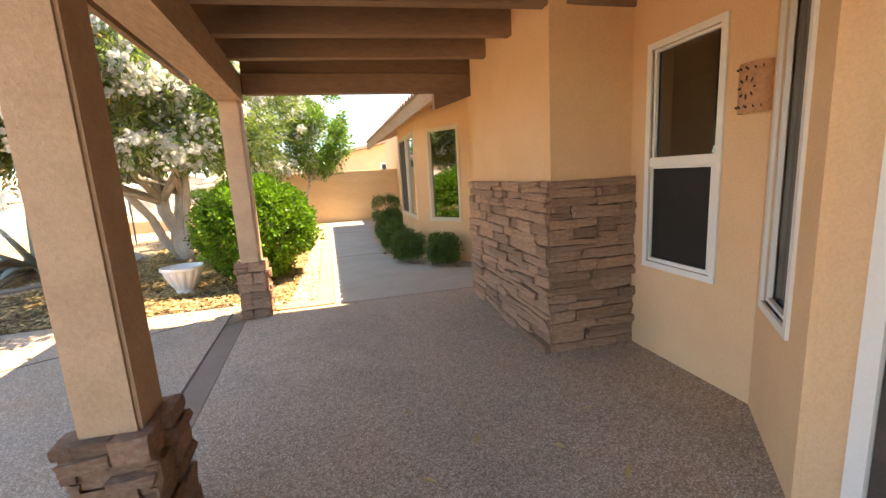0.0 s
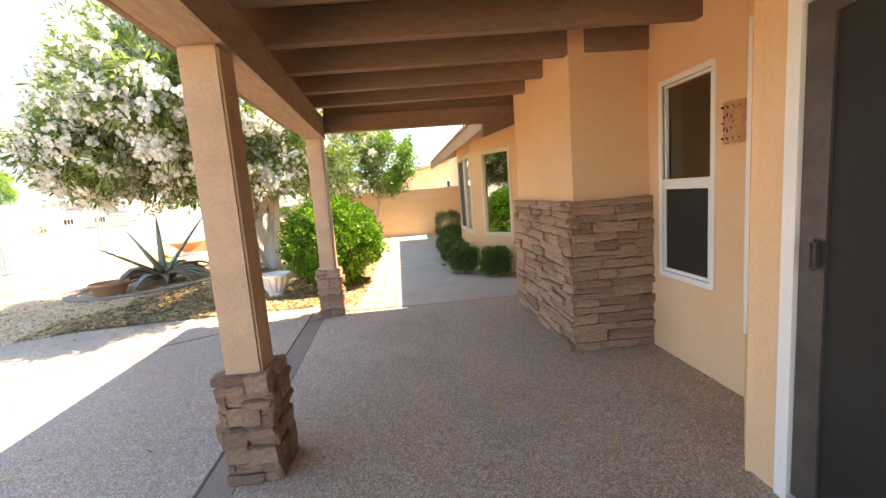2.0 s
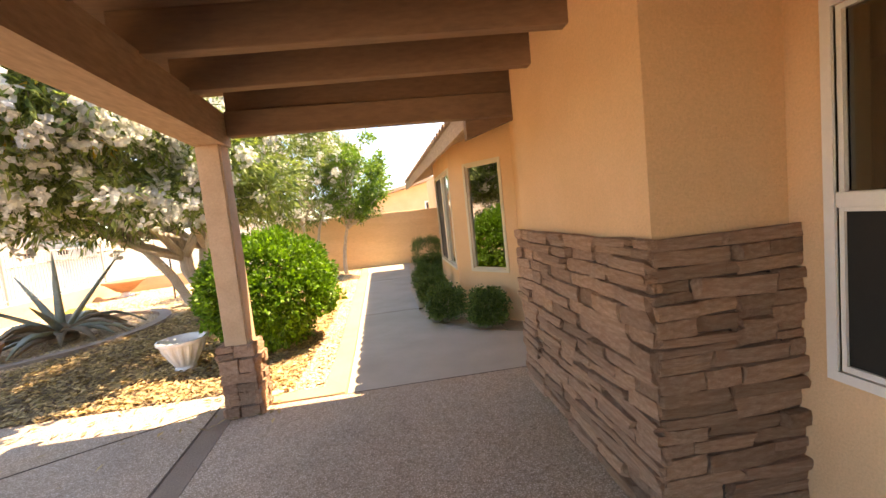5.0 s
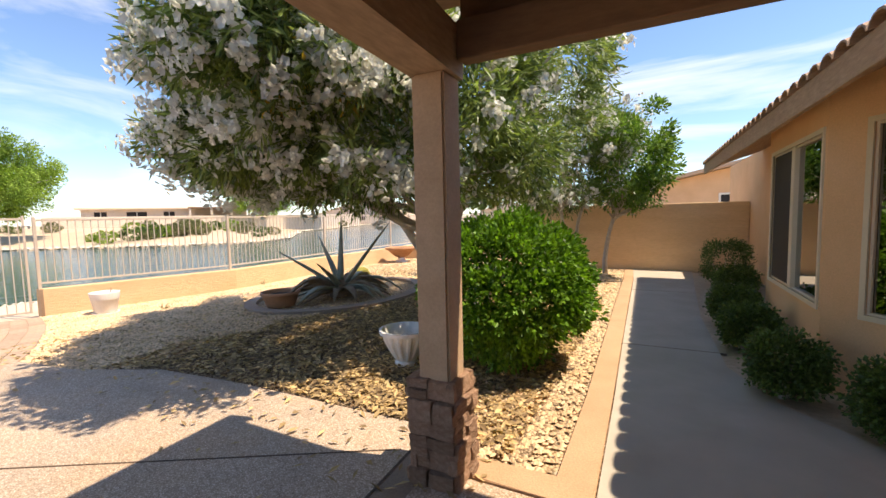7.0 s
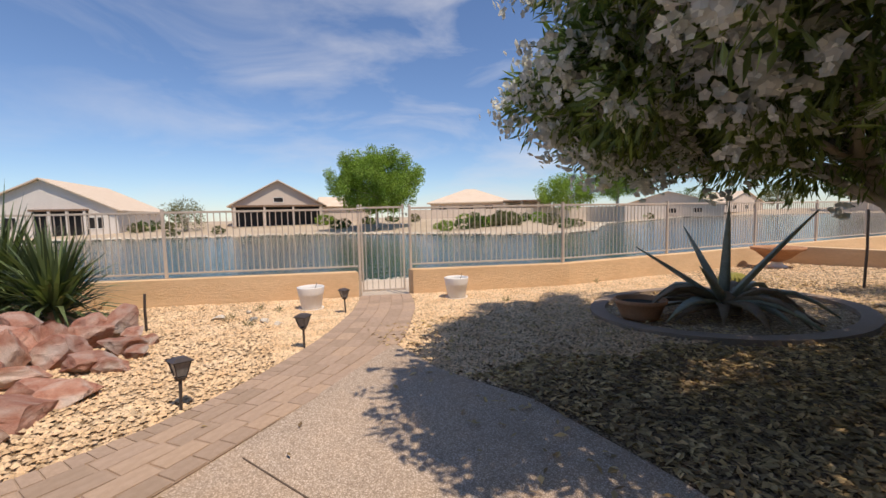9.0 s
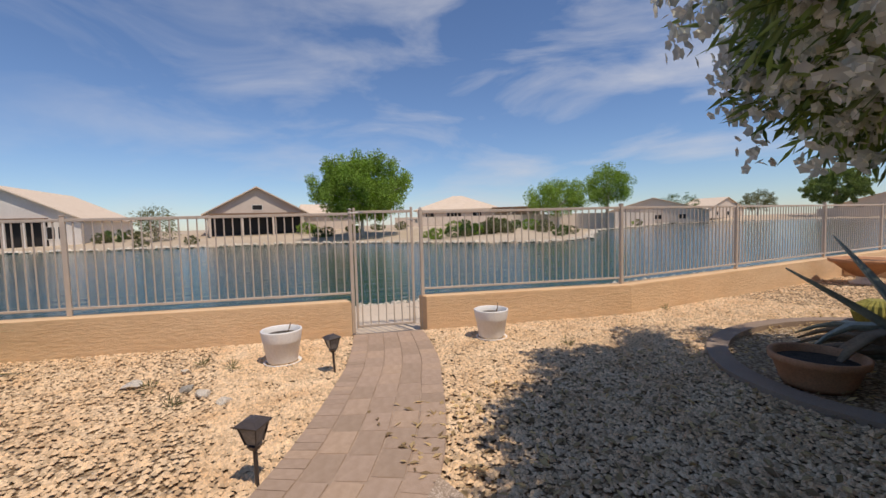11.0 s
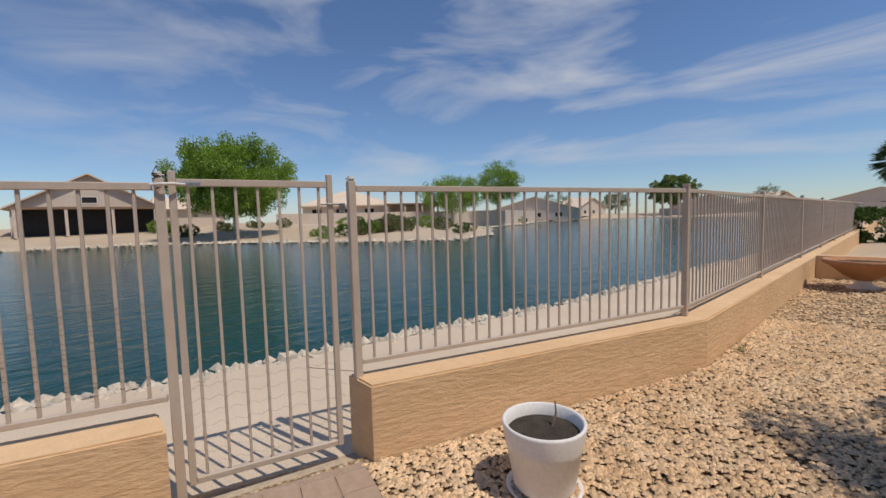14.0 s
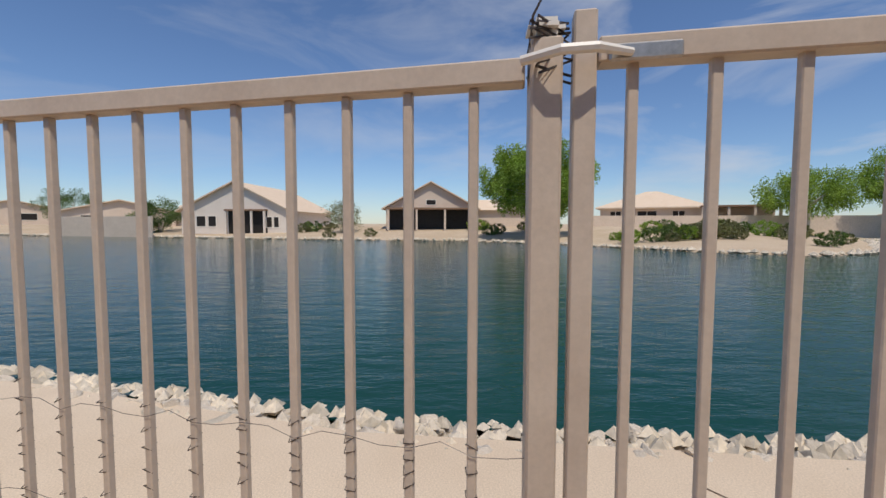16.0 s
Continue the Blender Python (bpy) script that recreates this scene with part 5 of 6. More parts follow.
RED = [boulder_mesh(s, RED_ROCK) for s in range(8)]
r = random.Random(12)
spots = [(-3.75, 1.30, 0.30, 0.10), (-4.05, 0.95, 0.42, 0.16), (-4.35, 1.45, 0.34, 0.13), (-4.75, 1.15, 0.40, 0.26), (-4.95, 1.62, 0.30, 0.18), (-5.3, 1.2, 0.38, 0.30), (-5.55, 1.6, 0.26, 0.16), (-5.75, 1.1, 0.42, 0.30), (-4.4, 0.5, 0.45, 0.30), (-5.0, 0.55, 0.5, 0.42), (-5.6, 0.45, 0.4, 0.4), (-3.55, 0.75, 0.36, 0.14), (-3.9, 0.2, 0.5, 0.22), (-4.6, -0.1, 0.5, 0.36), (-3.35, 1.15, 0.22, 0.06), (-5.3, -0.2, 0.45, 0.45), (-6.1, 0.9, 0.3, 0.2), (-4.15, 1.75, 0.2, 0.10), (-4.6, 1.85, 0.16, 0.08), (-5.2, 1.85, 0.14, 0.09), (-3.6, 1.6, 0.15, 0.06), (-3.3, 0.3, 0.4, 0.14), (-5.05, 0.95, 0.28, 0.52), (-4.55, 0.8, 0.26, 0.40), (-3.1, 1.42, 0.42, 0.12), (-2.85, 0.95, 0.40, 0.13), (-3.45, 1.66, 0.28, 0.08), (-2.75, 1.45, 0.18, 0.07), (-5.75, 1.35, 0.36, 0.36)]
for k, (x, y, s, h) in enumerate(spots):
    ob = link("garden_boulder", RED[k % len(RED)], None)
    pale = k in (5, 10, 17)
    tagged(ob, "pale pinkish sandstone boulder in the rock pile" if pale else "rough red sandstone boulder in the rock pile", "rock", "rock pile")
    ob.matrix_world = Matrix.Translation((x, y, yard_z(x) + h * 0.45)) @ Euler((r.uniform(-0.2, 0.2), r.uniform(-0.2, 0.2), r.uniform(0, 6.28))).to_matrix().to_4x4() @ Matrix.Diagonal((s, s * r.uniform(0.65, 0.95), max(0.10, min(h * 0.9, 0.30)), 1))
PALE = [boulder_mesh(40 + s, PALE_ROCK) for s in range(6)]
GREY = boulder_mesh(71, GREY_ROCK)
for x, y, s, m in ((-6.37, 2.49, 0.12, PALE[0]), (-6.0, 2.98, 0.10, GREY), (-5.75, 3.14, 0.10, PALE[1]), (-5.47, 3.30, 0.09, PALE[2]), (-6.6, 2.9, 0.08, PALE[3])):
    ob = link("yard_stone", m, None)
    tagged(ob, "grey river stone on the gravel" if m is GREY else "pale rounded stone on the gravel", "stone", "loose yard stones")
    ob.matrix_world = Matrix.Translation((x, y, yard_z(x) + s * 0.22)) @ Euler((0, 0, x * 7)).to_matrix().to_4x4() @ Matrix.Diagonal((s, s * 0.7, s * 0.45, 1))

# rip-rap along the near shore
shore = [(-12.6, -4), (-11.1, 1), (-10.05, 4.2), (-9.55, 7.4), (-8.95, 12), (-8.85, 20)]
r = random.Random(8)
count = 0
for (ax, ay), (bx, by) in zip(shore, shore[1:]):
    L = math.hypot(bx - ax, by - ay)
    n = int(L * (13 if ay > -2 and by < 13 else 6))
    for k in range(n):
        t = (k + r.random()) / n
        s = r.uniform(0.07, 0.17)
        off = r.uniform(-0.02, 0.50)
        ob = link("shore_rock", r.choice(PALE), None)
        tagged(ob, "pale broken shore rock beside the lake path", "rock", "shore rocks")
        ob.matrix_world = Matrix.Translation((ax + (bx - ax) * t + off, ay + (by - ay) * t, -0.34 + 0.14 * off + s * 0.18)) @ Euler((r.uniform(-0.5, 0.5), r.uniform(-0.5, 0.5), r.uniform(0, 6.28))).to_matrix().to_4x4() @ Matrix.Diagonal((s, s * r.uniform(0.6, 1), s * r.uniform(0.45, 0.8), 1))
        count += 1

# dry tufts on the gravel
for k, (x, y) in enumerate(((-6.75, 3.05), (-6.45, 3.35), (-6.2, 2.65), (-5.6, 2.9), (-5.2, 6.9), (-5.9, 9.6))):
    tuft = empty("dry_tuft", x, y, yard_z(x) - 0.01, "small dry straw-coloured weed in the gravel", "weed", "dry weeds")
    v, f = leaves([(0, 0, 0.02)], 0.03, 40, 0.11, 0.004, -0.5, None, 700 + k)
    v[:, 2] = np.maximum(v[:, 2], 0.0)
    shape_mesh("foliage", v, f, SCRUB, tuft)


# ---- brick path ----
def smooth_line(pts, n):
    p = [Vector((x, y, 0)) for x, y in pts]
    out = []
    for i in range(len(p) - 1):
        a, b, c, d = p[max(i - 1, 0)], p[i], p[i + 1], p[min(i + 2, len(p) - 1)]
        for k in range(n):
            t = k / n
            out.append(0.5 * (2 * b + (c - a) * t + (2 * a - 5 * b + 4 * c - d) * t * t + (3 * b - a - 3 * c + d) * t ** 3))
    return out + [p[-1]]


left_line, right_line = smooth_line(path_left, 14), smooth_line(path_right, 14)
bed_bm = bmesh.new()
rows_b = [(bed_bm.verts.new((a.x, a.y, yard_z(a.x) + 0.006)), bed_bm.verts.new((b.x, b.y, yard_z(b.x) + 0.006))) for a, b in zip(left_line, right_line)]
for (a, b), (c, d) in zip(rows_b, rows_b[1:]):
    bed_bm.faces.new((a, c, d, b))
brick_path = part("pavement_brick", bed_bm, PATH_JOINT)
tagged(brick_path, "curved garden path of worn pinkish-brown bricks", "path", kind="structure")


def brick_mesh():
    me = bpy.data.meshes.new("brick")
    b = box(-0.5, -0.5, -0.04, 0.5, 0.5, 0.014)
    bmesh.ops.bevel(b, geom=[e for e in b.edges if all(v.co.z > 0 for v in e.verts)], offset=0.03, segments=1, affect="EDGES")
    b.to_mesh(me)
    b.free()
    me.materials.append(BRICK)
    return me


BRICK_ME = brick_mesh()
r = random.Random(31)
lanes = [(0.0, 0.2, 0.105), (0.2, 0.4, 0.30), (0.4, 0.6, 0.30), (0.6, 0.8, 0.30), (0.8, 1.0, 0.20)]
for lane, (f0, f1, step) in enumerate(lanes):
    mid = [a.lerp(b, (f0 + f1) / 2) for a, b in zip(left_line, right_line)]
    wid = [(b - a).length * (f1 - f0) for a, b in zip(left_line, right_line)]
    cum = [0.0]
    for a, b in zip(mid, mid[1:]):
        cum.append(cum[-1] + (b - a).length)
    s, i = -step * (0.5 if lane % 2 else 0.0), 0
    while s < cum[-1] - step * 0.6:
        L = step * r.uniform(0.92, 1.08)
        c = min(max(s + L / 2, 0.0), cum[-1] - 1e-4)
        while cum[i + 1] < c:
            i += 1
        q = mid[i].lerp(mid[i + 1], (c - cum[i]) / (cum[i + 1] - cum[i]))
        d = (mid[i + 1] - mid[i]).normalized()
        ob = link("brick", BRICK_ME, None, brick_path)
        ob.matrix_basis = Matrix.Translation((q.x, q.y, yard_z(q.x) + r.uniform(-0.002, 0.002))) @ Euler((r.uniform(-0.008, 0.008), r.uniform(-0.008, 0.008), math.atan2(d.y, d.x) + r.uniform(-0.015, 0.015))).to_matrix().to_4x4() @ Matrix.Diagonal((L - 0.005, wid[i] - 0.005, 1, 1))
        s += L


# ---- loose gravel and leaf litter ----
def in_poly(x, y, poly):
    inside = np.zeros(x.shape, bool)
    for (ax, ay), (bx, by) in zip(poly, poly[1:] + poly[:1]):
        inside ^= ((ay > y) != (by > y)) & (x < (bx - ax) * (y - ay) / (by - ay + 1e-12) + ax)
    return inside


path_poly = [(p.x, p.y) for p in left_line] + [(p.x, p.y) for p in right_line[::-1]]
slab_poly = [(-0.35, -6), *path_right[:5], (-3.2, 4.5), (-2.6, 4.58), (-1.7, 4.97), (-0.6, 5.07), (1.31, 5.1), (1.84, -6)]


def scatter(name, x, y, size, mat, label, category, seed, squash=0.6):
    """Many small angular pebbles as one mesh."""
    g = np.random.default_rng(seed)
    n = len(x)
    unit = np.array([(1, 0, 0), (-0.9, 0.1, 0), (0, 1, 0), (0.1, -1, 0), (0, 0.1, 1), (0, 0, -0.6)])
    tri = np.array([(0, 2, 4), (2, 1, 4), (1, 3, 4), (3, 0, 4), (2, 0, 5), (1, 2, 5), (3, 1, 5), (0, 3, 5)])
    s = size * g.uniform(0.55, 1.35, n)
    v = unit[None] * s[:, None, None] * g.uniform(0.65, 1.25, (n, 6, 3))
    v[..., 2] *= squash
    a = g.uniform(0, 6.283, n)
    c, sn = np.cos(a)[:, None], np.sin(a)[:, None]
    vx, vy = v[..., 0] * c - v[..., 1] * sn, v[..., 0] * sn + v[..., 1] * c
    z = np.where(x > -2, 0.0, np.maximum(-0.15, 0.03 * (x + 2)))
    out = np.stack([vx + x[:, None], vy + y[:, None], v[..., 2] + z[:, None] - 0.008 + s[:, None] * 0.3], -1).reshape(-1, 3)
    f = (tri[None] + (np.arange(n) * 6)[:, None, None]).reshape(-1, 3)
    return tagged(raw(name, out.tolist(), f.tolist(), mat), label, category, kind="stuff")


def yard_points(n, x0, x1, y0, y1, seed, keep):
    g = np.random.default_rng(seed)
    x, y = g.uniform(x0, x1, n), g.uniform(y0, y1, n)
    fx = np.interp(y, FENCE_Y, FENCE_X) + 0.22
    ok = (x > fx) & ~in_poly(x, y, path_poly) & ~in_poly(x, y, slab_poly) & keep(x, y)
    return x[ok], y[ok]


not_litter = lambda x, y: ~in_poly(x, y, litter_poly) | (np.random.default_rng(3).random(x.shape) < 0.22 + 0.5 * np.clip((-1.0 - x) / 1.4, 0, 1))
gxa, gya = yard_points(88000, -7.6, -2.0, 3.2, 11.5, 1, lambda x, y: not_litter(x, y) & ~in_poly(x, y, ring))
scatter("gravel_bed", gxa, gya, 0.021, GRAVEL, "loose tan and amber gravel over the yard", "gravel", 2)
gxb, gyb = yard_points(50000, -8.6, -1.2, -1.5, 4.4, 5, lambda x, y: not_litter(x, y))
scatter("gravel_bed", gxb, gyb, 0.021, GRAVEL, "loose tan gravel between path and lake wall", "gravel", 6)
gxc, gyc = yard_points(16000, -6.6, 2.0, 11, 16.4, 7, lambda x, y: x < 1.9)
scatter("gravel_bed", gxc, gyc, 0.024, GRAVEL, "loose tan gravel at the far end of the yard", "gravel", 8)
gxd, gyd = yard_points(9000, 1.2, 2.16, 4.88, 13.5, 9, lambda x, y: (x < 2.19 - 0.03 * (y - 5)) & (x > 1.25 + 0.3 * np.sin(y * 2.1)))
scatter("gravel_bed", gxd, gyd, 0.022, GRAVEL, "loose tan gravel beside the kerb", "gravel", 10)


def litter(name, n, pts, size, seed, label, mat=LITTER):
    g = np.random.default_rng(seed)
    x, y = pts
    n = len(x)
    a, t1, t2 = g.uniform(0, 6.283, n), g.normal(0, 0.35, n), g.normal(0, 0.3, n)
    L, W = size * g.uniform(0.6, 1.4, n), size * 0.17 * g.uniform(0.7, 1.6, n)
    z = np.where(x > -2, 0.0, np.maximum(-0.15, 0.03 * (x + 2))) + 0.012 + g.random(n) * 0.012
    dx, dy = np.cos(a), np.sin(a)
    P = lambda u, w, h: np.stack([x + dx * u - dy * w, y + dy * u + dx * w, z + h], -1)
    v = np.stack([P(-L / 2, 0, -t1 * L * 0.3), P(0 * L, W, 0.3 * W + t2 * W), P(L / 2, 0, t1 * L * 0.3), P(0 * L, -W, 0.3 * W - t2 * W)], 1)
    return tagged(raw(name, v.reshape(-1, 3).tolist(), np.arange(n * 4).reshape(n, 4).tolist(), mat), label, "leaf litter", kind="stuff")


g = np.random.default_rng(14)
lx, ly = g.uniform(-4.6, 1.9, 60000), g.uniform(4.3, 13, 60000)
lk = in_poly(lx, ly, litter_poly) | (g.random(60000) < 0.08)
lk &= ~in_poly(lx, ly, slab_poly) | (g.random(60000) < 0.5)
litter("leaf_litter", 0, (lx[lk], ly[lk]), 0.075, 15, "dry brown and yellow oleander leaves on the soil")
g = np.random.default_rng(18)
px, py = np.append(g.uniform(2.6, 4.5, 26), g.uniform(-2.5, 1.3, 60)), np.append(g.uniform(-0.2, 2.6, 26), g.uniform(0.5, 4.7, 60))
for k in range(26):
    lf = litter("fallen_leaf", 0, (px[k:k + 1], py[k:k + 1]), 0.075, 100 + k, "dry curled leaf lying on the patio floor")
    lf["kind"], lf["category"], lf["group"] = "", "leaf", "leaves on the patio"
litter("leaf_litter", 0, (px[26:], py[26:]), 0.06, 19, "scattered dry leaves on the sunny slab")

# ---- control joints in the slabs ----
for p0, p1, w in (((-1.80, 2.98), (1.25, 4.75), 0.008), ((2.45, 4.665), (4.6, 4.665), 0.012), ((2.3, 7.6), (3.3, 7.62), 0.01), ((2.05, 11.2), (3.1, 11.2), 0.01), ((1.695, -3.0), (1.312, 4.8), 0.018)):
    a, b = Vector((*p0, 0)), Vector((*p1, 0))
    d = (b - a).normalized()
    s = Vector((-d.y, d.x, 0)) * w / 2
    j = prism([tuple((a - s).xy), tuple((b - s).xy), tuple((b + s).xy), tuple((a + s).xy)], -0.02, 0.0015)
    tagged(part("trim_joint", j, MORTAR), "dark joint line in the concrete", "joint", kind="structure")


# ---- far shore ----
def far_z(x, y):
    return float(land(np.array([x]), np.array([y]))[0])


def gable_house(x, y, w, d, eave, ridge, turn, label, windows=(), patio=None, wing=None, roofmat=None, wallmat=None):
    """A far house: gable end towards local -y, walls, roof, openings as recessed panes, black for the unlit rooms."""
    z = far_z(x, y) - 0.05
    h = empty("far_house", x, y, z, label, "house", "houses across the lake")
    h.rotation_euler = (0, 0, turn)
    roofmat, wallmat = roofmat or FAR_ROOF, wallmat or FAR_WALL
    bm = bmesh.new()
    v = [bm.verts.new(p) for p in ((-w / 2, 0, 0), (w / 2, 0, 0), (w / 2, 0, eave), (0, 0, ridge), (-w / 2, 0, eave), (-w / 2, d, 0), (w / 2, d, 0), (w / 2, d, eave), (0, d, ridge), (-w / 2, d, eave))]
    for f in ((0, 1, 2, 3, 4), (9, 8, 7, 6, 5), (1, 6, 7, 2), (5, 0, 4, 9), (2, 7, 8, 3), (3, 8, 9, 4), (0, 5, 6, 1)):
        bm.faces.new([v[i] for i in f])
    part("wall", bm, wallmat, h)
    o, t = 0.55, 0.16
    sl = (ridge - eave) / (w / 2)
    bm = bmesh.new()
    sec = [(-w / 2 - o, eave - o * sl + 0.03), (0, ridge + 0.03), (w / 2 + o, eave - o * sl + 0.03), (w / 2 + o, eave - o * sl + 0.03 + t), (0, ridge + 0.03 + t), (-w / 2 - o, eave - o * sl + 0.03 + t)]
    a = [bm.verts.new((px, -o, pz)) for px, pz in sec]
    b = [bm.verts.new((px, d + o, pz)) for px, pz in sec]
    for k in range(6):
        bm.faces.new((a[k], a[(k + 1) % 6], b[(k + 1) % 6], b[k]))
    bm.faces.new((a[0], a[1], a[4], a[5]))
    bm.faces.new((a[1], a[2], a[3], a[4]))
    bm.faces.new((b[5], b[4], b[1], b[0]))
    bm.faces.new((b[4], b[3], b[2], b[1]))
    part("roof", bm, roofmat, h)
    for px0, px1, z0, z1 in windows:
        win = part("window", wall_with_openings((px0 - 0.08, -0.05), (px1 + 0.08, -0.05), 0.06, z0 - 0.08, z1 + 0.08, [(0.08, px1 - px0 + 0.08, z0, z1)]), WHITE, h)
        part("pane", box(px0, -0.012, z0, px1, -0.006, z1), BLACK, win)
    if patio:
        px0, px1, ph, pd = patio
        part("patio_roof", prism([(px0, -pd), (px1, -pd), (px1, 0), (px0, 0)], ph, ph + 0.22), WOOD, h, "brown patio cover")
        # shade below the cover is painted as a black sheet on the wall
        part("patio_back", box(px0 + 0.1, -0.03, 0, px1 - 0.1, -0.012, ph), BLACK, h, "black sheet painted as the shade under the patio cover")
        for q in np.linspace(px0 + 0.15, px1 - 0.15, 4):
            part("patio_column", box(q - 0.12, -pd + 0.05, -0.1, q + 0.12, -pd + 0.29, ph), wallmat, h)
    if wing:
        x0, x1, y0, y1, e, rg = wing
        bm = bmesh.new()
        box_into(bm, x0, y0, 0, x1, y1, e)
        part("wing", bm, wallmat, h)
        bm = bmesh.new()
        q = [bm.verts.new(p) for p in ((x0 - 0.5, y0 - 0.5, e), (x1 + 0.5, y0 - 0.5, e), (x1 + 0.5, y1 + 0.5, e), (x0 - 0.5, y1 + 0.5, e), (x0 + (0 if x0 > -1 else 2.2), (y0 + y1) / 2, rg), (x1 - 2.2, (y0 + y1) / 2, rg))]
        for f in ((0, 1, 5, 4), (1, 2, 5), (2, 3, 4, 5), (3, 0, 4), (0, 3, 2, 1)):
            bm.faces.new([q[i] for i in f])
        part("wing_roof", bm, roofmat, h)
    return h


def hip_house(x, y, w, d, eave, apex, turn, label):
    """A far house under a pyramid roof, with a flat-roofed shaded patio to one side."""
    z = far_z(x, y) - 0.05
    h = empty("far_house", x, y, z, label, "house", "houses across the lake")
    h.rotation_euler = (0, 0, turn)
    part("wall", wall_with_openings((-w / 2, 0), (w / 2, 0), 0.25, 0, eave, [(1.4, 2.8, 1.0, 2.2), (5.0, 7.4, 0.05, 2.2), (9.4, 10.8, 1.0, 2.2)]), FAR_WALL, h)
    part("rear_wall", box(-w / 2, 0.25, 0, w / 2, d, eave), FAR_WALL, h)
    for a, b, z0, z1 in ((1.4, 2.8, 1.0, 2.2), (5.0, 7.4, 0.05, 2.2), (9.4, 10.8, 1.0, 2.2)):
        # black pane painted as the unlit room behind
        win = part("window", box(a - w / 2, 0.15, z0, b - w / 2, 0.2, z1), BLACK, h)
        part("mullion", box((a + b - w) / 2 - 0.04, 0.10, z0, (a + b - w) / 2 + 0.04, 0.148, z1), WHITE, win)
    bm = bmesh.new()
    o = 0.6
    low = [bm.verts.new(p) for p in ((-w / 2 - o, -o, eave - 0.12), (w / 2 + o, -o, eave - 0.12), (w / 2 + o, d + o, eave - 0.12), (-w / 2 - o, d + o, eave - 0.12))]
    up = [bm.verts.new((v.co.x, v.co.y, eave + 0.08)) for v in low]
    top = [bm.verts.new((-0.8, d / 2, apex)), bm.verts.new((0.8, d / 2, apex))]
    bm.faces.new(low[::-1])
    for k in range(4):
        bm.faces.new((low[k], low[(k + 1) % 4], up[(k + 1) % 4], up[k]))
    for f in ((up[0], up[1], top[1], top[0]), (up[1], up[2], top[1]), (up[2], up[3], top[0], top[1]), (up[3], up[0], top[0])):
        bm.faces.new(f)
    part("roof", bm, FAR_ROOF, h)
    part("patio_roof", box(w / 2 - 1.0, -2.6, eave - 0.1, w / 2 + 7.5, 1.2, eave + 0.12), WOOD, h, "brown patio cover")
    part("patio_back", box(w / 2 + 0.01, 1.2, 0, w / 2 + 7.4, 1.4, eave - 0.1), FAR_WALL, h)
    for q in (w / 2 - 0.8, w / 2 + 2.0, w / 2 + 4.7, w / 2 + 7.2):
        part("patio_column", box(q - 0.14, -2.5, -0.2, q + 0.14, -2.22, eave - 0.1), FAR_WALL, h)
    return h


def toward(x, y):
    """Turn a house's front to the garden across the lake."""
    return math.atan2(-6 - x, 4 - y) * -1 + math.pi


T = math.pi
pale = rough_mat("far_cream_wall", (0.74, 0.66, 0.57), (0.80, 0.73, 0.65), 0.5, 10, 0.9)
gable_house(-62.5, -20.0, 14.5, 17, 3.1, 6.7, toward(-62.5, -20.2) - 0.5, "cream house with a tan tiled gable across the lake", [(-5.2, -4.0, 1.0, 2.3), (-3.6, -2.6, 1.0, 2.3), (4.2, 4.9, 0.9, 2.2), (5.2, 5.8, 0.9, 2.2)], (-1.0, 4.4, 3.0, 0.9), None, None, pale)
gable_house(-62.5, 5.6, 12.0, 9, 2.9, 6.2, toward(-62.5, 5.6), "tan house with a brown shaded patio across the lake", [(-0.6, 0.6, 3.3, 3.9)], (-5.6, 5.6, 2.6, 2.4), (5.9, 13, 1.0, 8, 2.6, 4.2))
gable_house(-76, -44, 15, 10, 2.8, 4.6, toward(-76, -44) - 0.2, "long tan-roofed house across the lake", [(-5, -3.4, 1, 2.2), (2, 3.4, 1, 2.2)], None, (7.6, 17, 1, 9, 2.7, 4.2))
gable_house(-88, -72, 15, 10, 2.8, 4.6, toward(-88, -72), "tan house at the far bend of the lake", [(-4, -2.6, 1, 2.2), (1, 3.4, 1, 2.2)])
hip_house(-64, 36.5, 13.5, 10, 2.7, 5.3, toward(-64, 36.5), "tan house with a pyramid roof behind desert shrubs")
gable_house(-92, 12, 14, 9, 2.8, 4.7, toward(-92, 12), "tan-roofed house behind the shore houses", [(-4, -2.6, 1, 2.2)])
for k, (hx, hy) in enumerate([(-80, 106), (-86, 150), (-60, 192), (-38, 200), (-14, 205), (12, 190)]):
    gable_house(hx, hy, 26, 10, 3.0, 6.8, toward(hx, hy) + 1.2 * (k % 2), "long low tan-roofed house at the far lake end", [(-8, -6, 1, 2.2), (0, 2, 1, 2.2), (6, 8, 1, 2.2)])


def round_tree(x, y, h, rx, rz, mat, label, seed, clusters=170, per=110, leafsize=(0.24, 0.05), trunk=0.22):
    z = far_z(x, y)
    return tree("shade_tree", (x, y, z), [((x + 0.3, y, z + h - rz * 1.5), trunk, trunk * 0.6), ((x - 0.5, y + 0.3, z + h - rz * 1.4), trunk * 0.8, trunk * 0.5)], (x, y, z + h - rz), (rx, rx, rz), clusters, per, leafsize, mat, label, seed, 0.75, z + h - rz * 2.0, None, 14, 0.4, 0.3)


